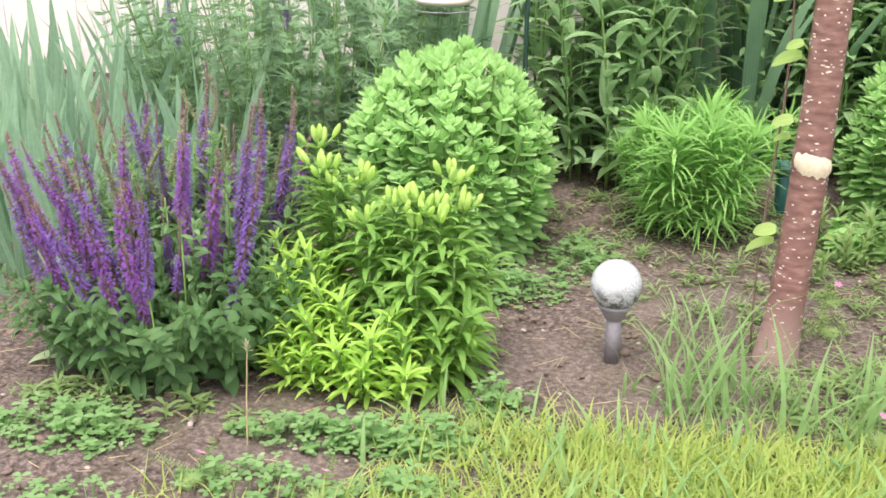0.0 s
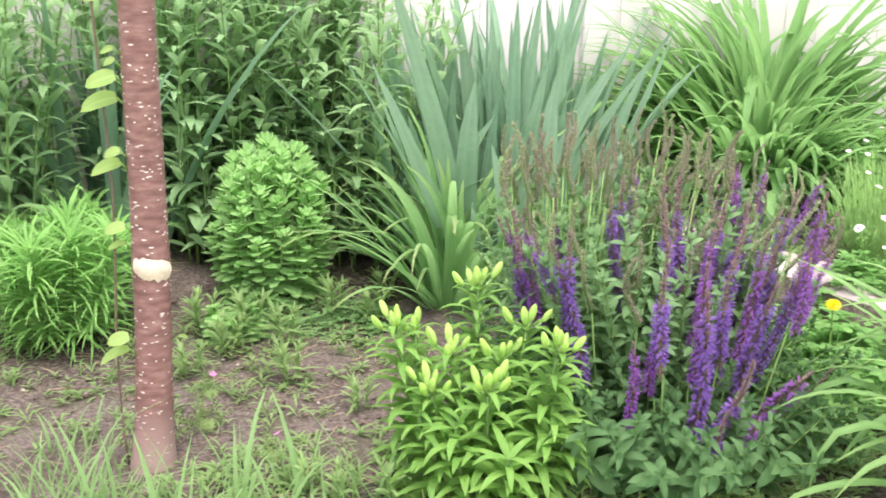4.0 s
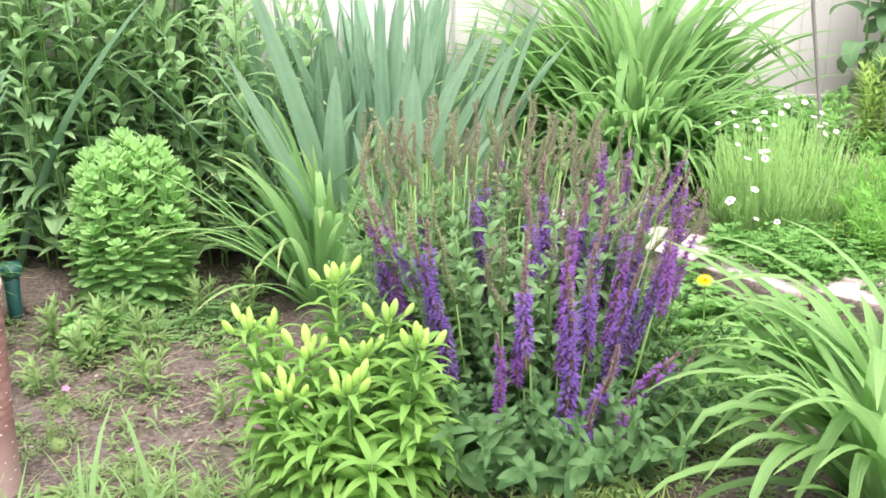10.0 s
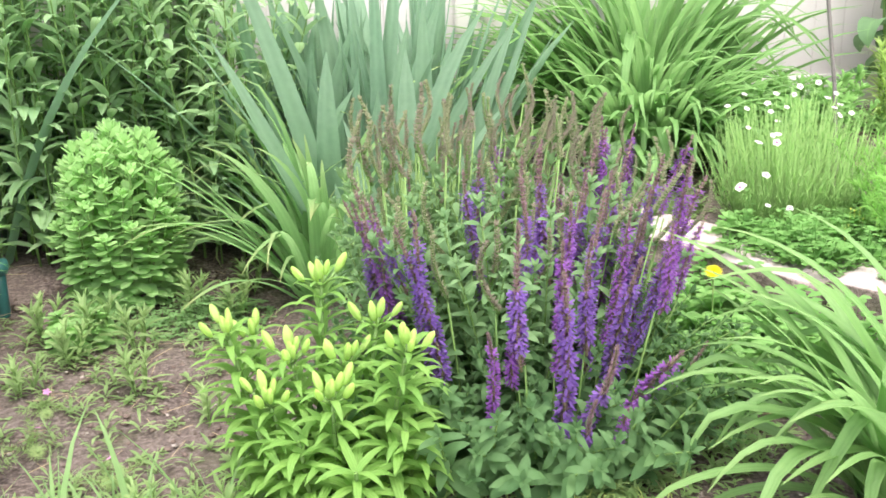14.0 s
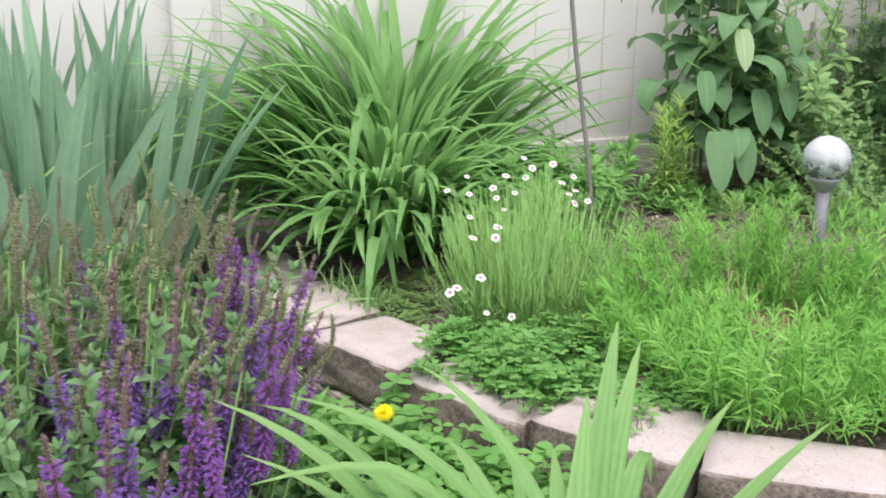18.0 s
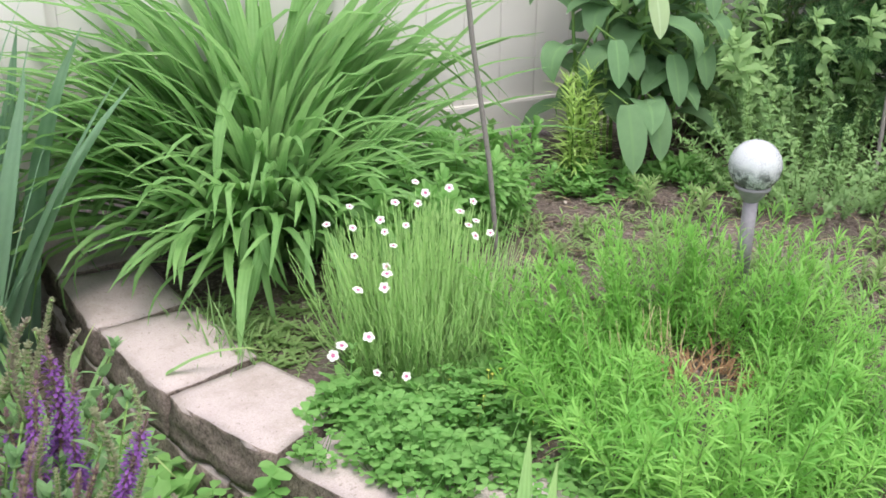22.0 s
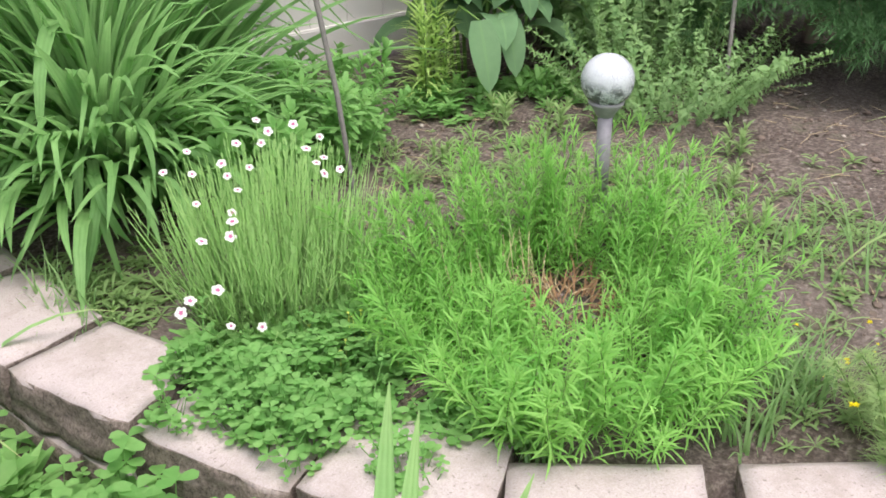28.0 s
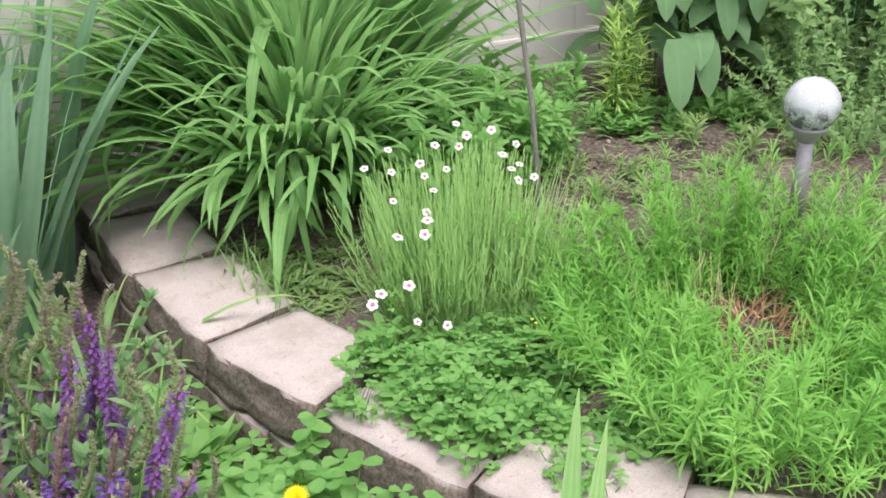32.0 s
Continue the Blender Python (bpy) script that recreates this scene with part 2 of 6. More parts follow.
def clear_plastic():
    m = bpy.data.materials.new("clear_plastic")
    m.use_nodes = True
    b = m.node_tree.nodes["Principled BSDF"]
    b.inputs["Base Color"].default_value = (0.94, 0.95, 0.95, 1)
    b.inputs["Roughness"].default_value = 0.12
    b.inputs["Transmission Weight"].default_value = 0.92
    b.inputs["IOR"].default_value = 1.2
    return m


CLEAR = clear_plastic()
SEED = plain("bird_seed", (0.22, 0.15, 0.09), (0.55, 0.44, 0.30), 260, 0.8, 0.8)
TEAL = plain("teal_plastic", (0.015, 0.075, 0.072), (0.03, 0.12, 0.11), 60, 0.4, 0.1)
CORD = plain("brown_cord", (0.10, 0.062, 0.05), (0.20, 0.13, 0.11), 90, 0.9, 0.6)
STRAW = plain("dry_straw", (0.30, 0.22, 0.12), (0.52, 0.42, 0.27), 120, 0.85, 0.3)
DEADTWIG = plain("dead_twig", (0.13, 0.068, 0.036), (0.29, 0.165, 0.085), 90, 0.85, 0.4)
CLOD = plain("clod", (0.085, 0.060, 0.048), (0.27, 0.20, 0.17), 45, 0.95, 0.8)
STEM = plain("green_stem", (0.10, 0.19, 0.045), (0.17, 0.28, 0.075), 40, 0.55, 0.1)
REDSTEM = plain("reddish_stem", (0.15, 0.12, 0.07), (0.25, 0.21, 0.12), 40, 0.6, 0.1)

SEDUM = leafy("sedum_leaf", (0.235, 0.425, 0.125), (0.33, 0.56, 0.17), 0, 0.58, 0.32)
SEDUMTIP = leafy("sedum_tip", (0.305, 0.52, 0.165), (0.40, 0.64, 0.215), 0, 0.58, 0.34)
LILY = leafy("lily_leaf", (0.11, 0.265, 0.026), (0.225, 0.41, 0.052), 3, 0.52, 0.3)
LIME = leafy("lime_leaf", (0.26, 0.485, 0.03), (0.41, 0.645, 0.062), 3, 0.42, 0.34)
BUD = leafy("lily_bud", (0.33, 0.53, 0.08), (0.50, 0.69, 0.16), 4, 0.4, 0.3, None, (0.42, 0.60, 0.10))
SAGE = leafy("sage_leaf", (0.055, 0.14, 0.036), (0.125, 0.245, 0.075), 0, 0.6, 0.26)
VIOLET = leafy("violet_floret", (0.165, 0.085, 0.335), (0.325, 0.18, 0.51), 0, 0.55, 0.35)
PURPLE = leafy("purple_floret", (0.21, 0.075, 0.325), (0.375, 0.155, 0.5), 0, 0.55, 0.35)
CALYX = leafy("mauve_calyx", (0.205, 0.125, 0.165), (0.36, 0.24, 0.265), 0, 0.65, 0.25)
SPENT = leafy("spent_calyx", (0.215, 0.19, 0.145), (0.38, 0.335, 0.27), 0, 0.75, 0.25)
PHLOX = leafy("border_leaf", (0.205, 0.375, 0.16), (0.365, 0.545, 0.245), 0, 0.5, 0.3, (0.22, 0.38, 0.14))
IRIS = leafy("iris_leaf", (0.1, 0.215, 0.13), (0.275, 0.435, 0.265), 2, 0.5, 0.24)
# Shaded copy of the iris leaf: the shade is in this colour.
IRISDARK = leafy("iris_leaf_shade", (0.12, 0.24, 0.145), (0.22, 0.37, 0.22), 5, 0.5, 0.24)
DAYLILY = leafy("daylily_leaf", (0.095, 0.235, 0.046), (0.25, 0.455, 0.12), 3, 0.42, 0.3)
DAYLIME = leafy("young_daylily_leaf", (0.15, 0.335, 0.08), (0.29, 0.515, 0.165), 3, 0.42, 0.32, None, (0.42, 0.40, 0.18))
FEATHER = leafy("feathery_leaf", (0.125, 0.245, 0.11), (0.25, 0.41, 0.2), 0, 0.6, 0.25)
ASTER = leafy("aster_leaf", (0.11, 0.325, 0.022), (0.29, 0.555, 0.076), 0, 0.5, 0.32)
PINK = leafy("pink_stem", (0.215, 0.41, 0.085), (0.42, 0.615, 0.2), 0, 0.55, 0.3)
PETAL = leafy("white_petal", (0.78, 0.75, 0.76), (0.90, 0.88, 0.88), 0, 0.5, 0.3)
RING = leafy("crimson_ring", (0.42, 0.10, 0.24), (0.56, 0.20, 0.34), 0, 0.55, 0.2)
CLOVER = leafy("clover_leaf", (0.115, 0.295, 0.042), (0.26, 0.475, 0.11), 0, 0.5, 0.3)
WEED = leafy("weed_leaf", (0.165, 0.275, 0.075), (0.315, 0.45, 0.145), 0, 0.55, 0.3)
LAWN = leafy("lawn_blade", (0.25, 0.365, 0.052), (0.44, 0.535, 0.118), 0, 0.5, 0.35)
TURF = leafy("turf_blade", (0.135, 0.265, 0.070), (0.26, 0.42, 0.135), 3, 0.5, 0.35)
POPPY = leafy("poppy_leaf", (0.2, 0.32, 0.09), (0.37, 0.5, 0.17), 0, 0.6, 0.3)
YELLOW = leafy("yellow_petal", (0.8, 0.64, 0.012), (0.92, 0.79, 0.035), 0, 0.5, 0.3)
ORANGE = leafy("orange_petal", (0.86, 0.31, 0.004), (0.95, 0.45, 0.012), 0, 0.42, 0.38, None, (0.95, 0.66, 0.03))
MULLEIN = leafy("woolly_leaf", (0.1, 0.215, 0.085), (0.205, 0.35, 0.155), 0, 0.7, 0.25, (0.19, 0.32, 0.15))
PALE = leafy("pale_leaf", (0.34, 0.47, 0.22), (0.46, 0.58, 0.31), 0, 0.7, 0.3, (0.5, 0.6, 0.4))
TANGLE = leafy("shrub_leaf", (0.15, 0.28, 0.085), (0.31, 0.475, 0.165), 0, 0.55, 0.28)
YEW = leafy("conifer_needle", (0.04, 0.115, 0.03), (0.1, 0.215, 0.062), 0, 0.5, 0.15)
APPLELEAF = leafy("tree_leaf", (0.24, 0.40, 0.07), (0.42, 0.58, 0.14), 0, 0.45, 0.35, (0.4, 0.55, 0.2))
SPIKY = leafy("spurge_leaf", (0.33, 0.5, 0.09), (0.5, 0.67, 0.18), 0, 0.5, 0.3)

SPENTGREEN = leafy("faded_calyx", (0.25, 0.27, 0.155), (0.41, 0.42, 0.26), 0, 0.75, 0.25)
FOREGREEN = leafy("broad_daylily_leaf", (0.11, 0.26, 0.052), (0.24, 0.425, 0.115), 3, 0.42, 0.3, None, (0.24, 0.36, 0.13))
LEMON = leafy("lemon_petal", (0.70, 0.66, 0.10), (0.84, 0.80, 0.20), 0, 0.5, 0.3)
DULLCLOVER = leafy("dull_clover_leaf", (0.135, 0.285, 0.075), (0.265, 0.440, 0.150), 0, 0.5, 0.3)
DRYBLADE = leafy("dry_blade", (0.40, 0.33, 0.17), (0.62, 0.52, 0.32), 0, 0.7, 0.3)
ROSE = leafy("rose_petal", (0.55, 0.20, 0.42), (0.72, 0.36, 0.58), 0, 0.55, 0.3)
STRAPGREEN = leafy("narrow_strap_leaf", (0.13, 0.33, 0.045), (0.29, 0.54, 0.11), 3, 0.45, 0.3)
PEBBLE = plain("pebble", (0.27, 0.23, 0.20), (0.44, 0.39, 0.35), 70, 0.85, 0.5)
# Paler sage tissue for the tall leaf stems.
SAGEPALE = leafy("pale_sage_leaf", (0.105, 0.225, 0.07), (0.215, 0.365, 0.135), 0, 0.6, 0.28)


# ---- mesh tools ----
SHAPES = {
    "lance": lambda s: (s + 0.04) ** 0.55 * (1 - s) ** 0.8 * 1.75,
    "ovate": lambda s: (s + 0.05) ** 0.40 * (1 - s) ** 0.65 * 1.62,
    "obovate": lambda s: (s + 0.03) ** 0.95 * (1.03 - s) ** 0.38 * 1.72,
    "strap": lambda s: (0.62 + 0.38 * np.minimum(1, s * 3)) * (1 - s ** 3.2) ** 0.9,
    "ribbon": lambda s: (0.70 + 0.30 * np.minimum(1, s * 4)) * (1 - s ** 1.9) ** 0.85,
    "tongue": lambda s: (0.66 + 0.34 * np.minimum(1, s * 3)) * (1 - s ** 4.5) ** 0.8,
    "dagger": lambda s: (0.80 + 0.20 * np.minimum(1, s * 2)) * (1 - s ** 2.6) ** 0.75,
    "oval": lambda s: np.sqrt(np.clip(s * 1.02 + 0.02, 0, 1)) ** 1.25 * (1.004 - s) ** 0.45 * 1.62,
    "thin": lambda s: (1 - s ** 2.2) * 0.9 + 0.1,
}


def blade(length, width, n=4, lift=0.8, droop=0.9, shape="lance", fold=0.18, sway=0.0, kink=1.4, snap=0.0, at=0.7):
    """A leaf from the origin, outwards along x: verts, uvs and quads. Lift and droop are in radians."""
    s = np.linspace(0, 1, n + 1)
    a = lift - droop * s ** kink - snap * np.clip((s - at) / 0.10, 0, 1)
    step = length / n
    am = (a[1:] + a[:-1]) / 2
    x, z = np.concatenate([[0], np.cumsum(np.cos(am) * step)]), np.concatenate([[0], np.cumsum(np.sin(am) * step)])
    y = sway * s ** 2 * length
    w = np.maximum(SHAPES[shape](s), 0.03) * width / 2
    mid = np.stack([x, y, z], 1)
    nrm = np.stack([-np.sin(a), 0 * a, np.cos(a)], 1)
    side = np.stack([0 * w, w, 0 * w], 1)
    up = nrm * (w * fold)[:, None]
    v = np.stack([mid + side + up, mid, mid - side + up], 1).reshape(-1, 3)
    uv = np.stack([np.tile([0.0, 0.5, 1.0], n + 1), np.repeat(s, 3)], 1)
    q = [(i * 3 + k, i * 3 + k + 1, i * 3 + k + 4, i * 3 + k + 3) for i in range(n) for k in (0, 1)]
    return v, uv, np.array(q)


def tube(pts, radii, sides=6):
    """A tapering tube along points, with closed ends."""
    pts = np.array(pts, float)
    n = len(pts)
    radii = np.broadcast_to(np.array(radii, float), (n,))
    d = np.gradient(pts, axis=0)
    d /= np.linalg.norm(d, axis=1)[:, None] + 1e-9
    ref = np.where(np.abs(d[:, 2:3]) > 0.9, [[1.0, 0, 0]], [[0, 0, 1.0]])
    u = np.cross(d, ref)
    u /= np.linalg.norm(u, axis=1)[:, None] + 1e-9
    w = np.cross(d, u)
    k = np.arange(sides) * 2 * math.pi / sides
    v = (pts[:, None] + radii[:, None, None] * (np.cos(k)[None, :, None] * u[:, None] + np.sin(k)[None, :, None] * w[:, None])).reshape(-1, 3)
    q = [(i * sides + j, i * sides + (j + 1) % sides, (i + 1) * sides + (j + 1) % sides, (i + 1) * sides + j) for i in range(n - 1) for j in range(sides)]
    if sides == 4:
        q += [(0, 3, 2, 1), tuple((n - 1) * 4 + j for j in range(4))]
    elif sides == 6:
        b = (n - 1) * 6
        q += [(0, 3, 2, 1), (0, 5, 4, 3), (b, b + 1, b + 2, b + 3), (b, b + 3, b + 4, b + 5)]
    uv = np.stack([np.tile(np.arange(sides) / sides, n), np.repeat(np.linspace(0, 1, n), sides)], 1)
    return v, uv, np.array(q)


def lathe(profile, sides=20):
    """A body turned round z from (radius, height) pairs."""
    v = np.array([(r * math.cos(2 * math.pi * j / sides), r * math.sin(2 * math.pi * j / sides), z) for r, z in profile for j in range(sides)])
    q = [(i * sides + j, i * sides + (j + 1) % sides, (i + 1) * sides + (j + 1) % sides, (i + 1) * sides + j) for i in range(len(profile) - 1) for j in range(sides)]
    uv = np.array([(j / sides, i / max(1, len(profile) - 1)) for i in range(len(profile)) for j in range(sides)])
    return v, uv, np.array(q)


def spin(az=0.0, tilt=0.0, loc=(0, 0, 0), scale=1.0, roll=0.0):
    """A turn about z after a tilt from the upright towards x, then a shift."""
    return Matrix.Translation(loc) @ Matrix.Rotation(az, 4, "Z") @ Matrix.Rotation(tilt, 4, "Y") @ Matrix.Rotation(roll, 4, "X") @ Matrix.Scale(scale, 4)


class Soup:
    """Gathers pieces into one mesh."""

    def __init__(self):
        self.v, self.uv, self.q, self.m, self.n = [], [], [], [], 0

    def add(self, piece, m=None, mat=0):
        v, uv, q = piece
        if m is not None:
            a = np.array(m)
            v = v @ a[:3, :3].T + a[:3, 3]
        self.v.append(v), self.uv.append(uv), self.q.append(np.asarray(q) + self.n), self.m.append(np.full(len(q), mat))
        self.n += len(v)
        return self

    def rooted(self):
        """Grows every blade out of the first piece, the stem: the middle of its foot becomes the nearest point of the stem."""
        stem = self.v[0]
        starts = np.cumsum([0] + [len(a) for a in self.v])[1:-1]
        for k, b in enumerate(starts, 1):
            near = int(np.argmin(((stem - self.v[k][1]) ** 2).sum(1)))
            self.q[k] = np.where(self.q[k] == b + 1, near, self.q[k])
        return self

    def mesh(self, name, *mats, smooth=True):
        v, uv, q, mi = np.concatenate(self.v), np.concatenate(self.uv), np.concatenate(self.q), np.concatenate(self.m)
        tint = np.repeat(np.concatenate([np.full(len(a), (k * 0.61803) % 1.0) for k, a in enumerate(self.q)]), 4)
        used, q = np.unique(q, return_inverse=True)
        v, uv, q = v[used], uv[used], q.reshape(-1, 4)
        me = bpy.data.meshes.new(name)
        me.vertices.add(len(v))
        me.vertices.foreach_set("co", v.astype(np.float32).ravel())
        me.loops.add(len(q) * 4)
        me.loops.foreach_set("vertex_index", q.astype(np.int32).ravel())
        me.polygons.add(len(q))
        me.polygons.foreach_set("loop_start", np.arange(0, len(q) * 4, 4, dtype=np.int32))
        me.polygons.foreach_set("material_index", mi.astype(np.int32))
        me.polygons.foreach_set("use_smooth", np.full(len(q), smooth))
        layer = me.uv_layers.new(name="UVMap")
        layer.data.foreach_set("uv", uv[q.ravel()].astype(np.float32).ravel())
        second = me.uv_layers.new(name="Leaf")
        second.data.foreach_set("uv", np.stack([tint, tint], 1).astype(np.float32).ravel())
        for m in mats:
            me.materials.append(m)
        me.update(calc_edges=True)
        me.validate()
        return me


def thing(name, loc, label, category, group="", kind=""):
    """The empty at the base of a thing that has parts."""
    ob = new(name)
    ob.location = loc
    ob.empty_display_size = 0.05
    return tagged(ob, label, category, group, kind)


def piece(name, mesh, parent, m=None, label=""):
    """One mesh object, as a part of parent, at m within it."""
    ob = new(name, mesh)
    ob.parent = parent
    if m is not None:
        ob.matrix_local = m
    return tagged(ob, label)


def smooth(a, b, x):
    t = np.clip((np.asarray(x, float) - a) / (b - a), 0, 1)
    return t * t * (3 - 2 * t)


# ---- the plan: the wall's front line, the fence's line and the ground ----
FRONT = np.array([(1.60, 3.24), (1.575, 2.945), (1.564, 2.645), (1.580, 2.311), (1.652, 2.028), (1.742, 1.741), (1.881, 1.481), (2.094, 1.270), (2.318, 1.062), (2.55, 0.870)])
FENCE_Y = lambda x: 3.45 - 0.13 * x
TOP = 0.17


def inside(x, y):
    """Metres behind the front line of the retaining wall (negative in front of it)."""
    x, y = np.asarray(x, float), np.asarray(y, float)
    best, sign = np.full(x.shape, 1e9), np.ones(x.shape)
    line = np.vstack([[(1.60, 60)], FRONT, [(30, -25)]])
    for (ax, ay), (bx, by) in zip(line[:-1], line[1:]):
        dx, dy = bx - ax, by - ay
        t = np.clip(((x - ax) * dx + (y - ay) * dy) / (dx * dx + dy * dy), 0, 1)
        d = np.hypot(x - ax - t * dx, y - ay - t * dy)
        side = np.where(dx * (y - ay) - dy * (x - ax) > 0, 1.0, -1.0)
        sign = np.where(d < best, side, sign)
        best = np.minimum(best, d)
    return best * sign


def ground_z(x, y):
    d = inside(x, y)
    low = 0.07 * smooth(2.5, 3.5, y) * smooth(1.5, 0.9, x)
    bed = 0.135 + 0.09 * smooth(0.2, 0.9, d)
    return low * (1 - smooth(0.06, 0.16, d)) + bed * smooth(0.06, 0.16, d)


def gz(x, y):
    return float(ground_z(np.array([x]), np.array([y]))[0])


far = [180, 60, 22, 10, 6]
gx = np.concatenate([[-v for v in far], np.arange(-2.6, 4.4, 0.032), [5.5, 8, 14, 40, 180]])
gy = np.concatenate([[-v for v in far], np.arange(-2.5, 0.8, 0.25), np.arange(0.8, 3.8, 0.032), [4.4, 6, 10, 22, 60, 180]])
X, Y = np.meshgrid(gx, gy)
Z = ground_z(X, Y)
lump = np.array([noise.noise((a * 9, b * 9, 0.0)) * 0.010 + noise.noise((a * 27, b * 27, 3.0)) * 0.005 for a, b in zip(X.ravel(), Y.ravel())]).reshape(X.shape)
Z = Z + lump * (np.abs(X) < 5) * (Y < 4)
nx, ny = len(gx), len(gy)
idx = np.arange(nx * ny).reshape(ny, nx)
quads = np.stack([idx[:-1, :-1], idx[:-1, 1:], idx[1:, 1:], idx[1:, :-1]], -1).reshape(-1, 4)
flat = np.stack([X, Y, Z], -1).reshape(-1, 3)
ground = new("ground", Soup().add((flat, flat[:, :2], quads)).mesh("ground", SOIL))
tagged(ground, "bare crumbly brown garden soil with dry patches", "ground", kind="structure")


# ---- fence ----
def fence():
    root = thing("fence", (0, 0, 0), "pale off-white vinyl privacy fence behind the flower beds", "fence", kind="structure")
    ang = math.atan(-0.13)
    run = math.cos(ang)

    def slab(w, h, d, bevel=0.004):
        bm = bmesh.new()
        bmesh.ops.create_cube(bm, size=1)
        bmesh.ops.scale(bm, vec=(w, d, h), verts=bm.verts)
        bmesh.ops.bevel(bm, geom=bm.edges[:], offset=bevel, segments=2, affect="EDGES")
        me = bpy.data.meshes.new("slab")
        bm.to_mesh(me), bm.free()
        me.materials.append(FENCE)
        return me
    board, rail, post = slab(0.1192, 1.55, 0.022, 0.0022), slab(1.80, 0.105, 0.045), slab(0.11, 1.95, 0.11)
    for k in range(-27, 48):
        x = 0.12 * k * run
        base = 0.29 if x > 1.58 else 0.12
        piece("board", board, root, Matrix.Translation((x, FENCE_Y(x), base + 0.775)) @ Matrix.Rotation(ang, 4, "Z"))
    for k in range(-2, 4):
        x = (k * 1.92 + 0.7) * run
        base = 0.245 if x > 0.8 else 0.09
        for z in (base + 0.052, base + 1.58):
            piece("rail", rail, root, Matrix.Translation((x, FENCE_Y(x) - 0.006, z)) @ Matrix.Rotation(ang, 4, "Z"))
        x = (k * 1.92 - 0.26) * run
        piece("post", post, root, Matrix.Translation((x, FENCE_Y(x) + 0.01, 0.95)) @ Matrix.Rotation(ang, 4, "Z"))


fence()


# ---- retaining wall ----
def wall_block(a, b, top, height, seed, depth=0.20, taper=0.17, skew=0.0):
    """One cast block from front corner a to b: tapering back, split rough face, worn edges."""
    a, b = np.array(a), np.array(b)
    along = b - a
    width = np.linalg.norm(along)
    along = along / width
    back = np.array([-along[1], along[0]])
    bm = bmesh.new()
    bmesh.ops.create_cube(bm, size=1)
    bmesh.ops.subdivide_edges(bm, edges=bm.edges[:], cuts=9, use_grid_fill=True)
    r = random.Random(seed)
    tip, turn = r.uniform(-0.008, 0.008), r.uniform(-0.006, 0.006)
    for v in bm.verts:
        u, d, h = v.co.x + 0.5, v.co.y + 0.5, v.co.z + 0.5
        cu = (u - 0.5) * (width - (0.006 if taper > 0.1 else 0.022)) * (1 - taper * d)
        cu += skew * d
        cd = d * depth
        ch = h * height
        q = noise.noise((cu * 22 + seed * 7, cd * 22, ch * 22 + seed))
        q2 = noise.noise((cu * 75 + seed, cd * 75, ch * 75))
        rough = (1.0 if h < 0.92 else 0.45) if d < 0.06 else 0.12
        cd += (q * 0.012 + q2 * 0.006) * rough
        if d < 0.06:
            cd += 0.004 * (h ** 6) - 0.006 + 0.010 * abs(u * 2 - 1) ** 8
        edge = min(u, 1 - u, d + 0.02, 1 - d)
        if h > 0.98:
            ch -= 0.006 * max(0, 1 - edge * 14) + 0.0015 * q2 + 0.002 * q
        cu += q * 0.002
        w = a + along * (width / 2 + cu) + back * cd
        v.co = (w[0], w[1], top - height + ch + tip * (u - 0.5) + turn)
    me = bpy.data.meshes.new("wall_block")
    bm.to_mesh(me), bm.free()
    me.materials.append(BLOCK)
    me.polygons.foreach_set("use_smooth", [True] * len(me.polygons))
    ob = new("wall_block", me)
    return tagged(ob, "tapered pinkish concrete block with rough brown face, in garden wall", "wall block", "blocks of the retaining wall")


for i, (a, b) in enumerate(zip(FRONT[:-1], FRONT[1:])):
    if i == 7:
        a = a + (b - a) * 0.11
    wall_block(a, b, TOP, 0.095, i + 3, 0.20 if i < 6 else 0.158, (0.17, 0.09, 0.0)[max(0, min(2, i - 4))], 0.014 if i > 5 else 0.0)
    na = a + (FRONT[max(i - 1, 0)] - a) * 0.4 if i else a
    nb = b + (a - b) * 0.4
    off = np.array([-(b - a)[1], (b - a)[0]]) / np.linalg.norm(b - a) * 0.012
    if i:
        wall_block(na - off, nb - off, TOP - 0.097, 0.095, i + 40)


# ---- solar lights ----
def solar_light(x, y, ball_z, ball, label):
    z = gz(x, y)
    root = thing("solar_light", (x, y, z), label, "garden light", "solar stake lights")
    h = ball_z - z
    r = ball
    prof = [(0.003, h - r)] + [(r * math.sin(k * math.pi / 22), h - r * math.cos(k * math.pi / 22)) for k in range(1, 22)] + [(0.001, h + r)]
    v, uv, q = lathe(prof, 32)
    v = v - [0, 0, h]
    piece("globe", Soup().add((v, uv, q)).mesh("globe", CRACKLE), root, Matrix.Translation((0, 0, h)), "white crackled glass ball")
    c = h - r
    piece("collar", Soup().add(lathe([(0.0, c - 0.022), (0.014, c - 0.022), (0.019, c - 0.016), (r * 0.52, c - 0.002), (r * 0.68, c + 0.006), (r * 0.69, c + 0.011), (r * 0.62, c + 0.012), (0.0, c + 0.011)], 24)).mesh("collar", STEEL), root)
    piece("stem", Soup().add(lathe([(0.0, 0.0), (0.0145, 0.0), (0.0145, c - 0.016), (0.0, c - 0.016)], 16)).mesh("stem", STEEL), root)
    piece("spike", Soup().add(lathe([(0.0, -0.10), (0.009, -0.01), (0.010, 0.012), (0.0, 0.014)], 10)).mesh("spike", STEEL), root)


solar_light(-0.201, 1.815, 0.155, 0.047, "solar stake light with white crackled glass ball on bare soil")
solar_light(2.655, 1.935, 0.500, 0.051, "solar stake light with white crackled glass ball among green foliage")


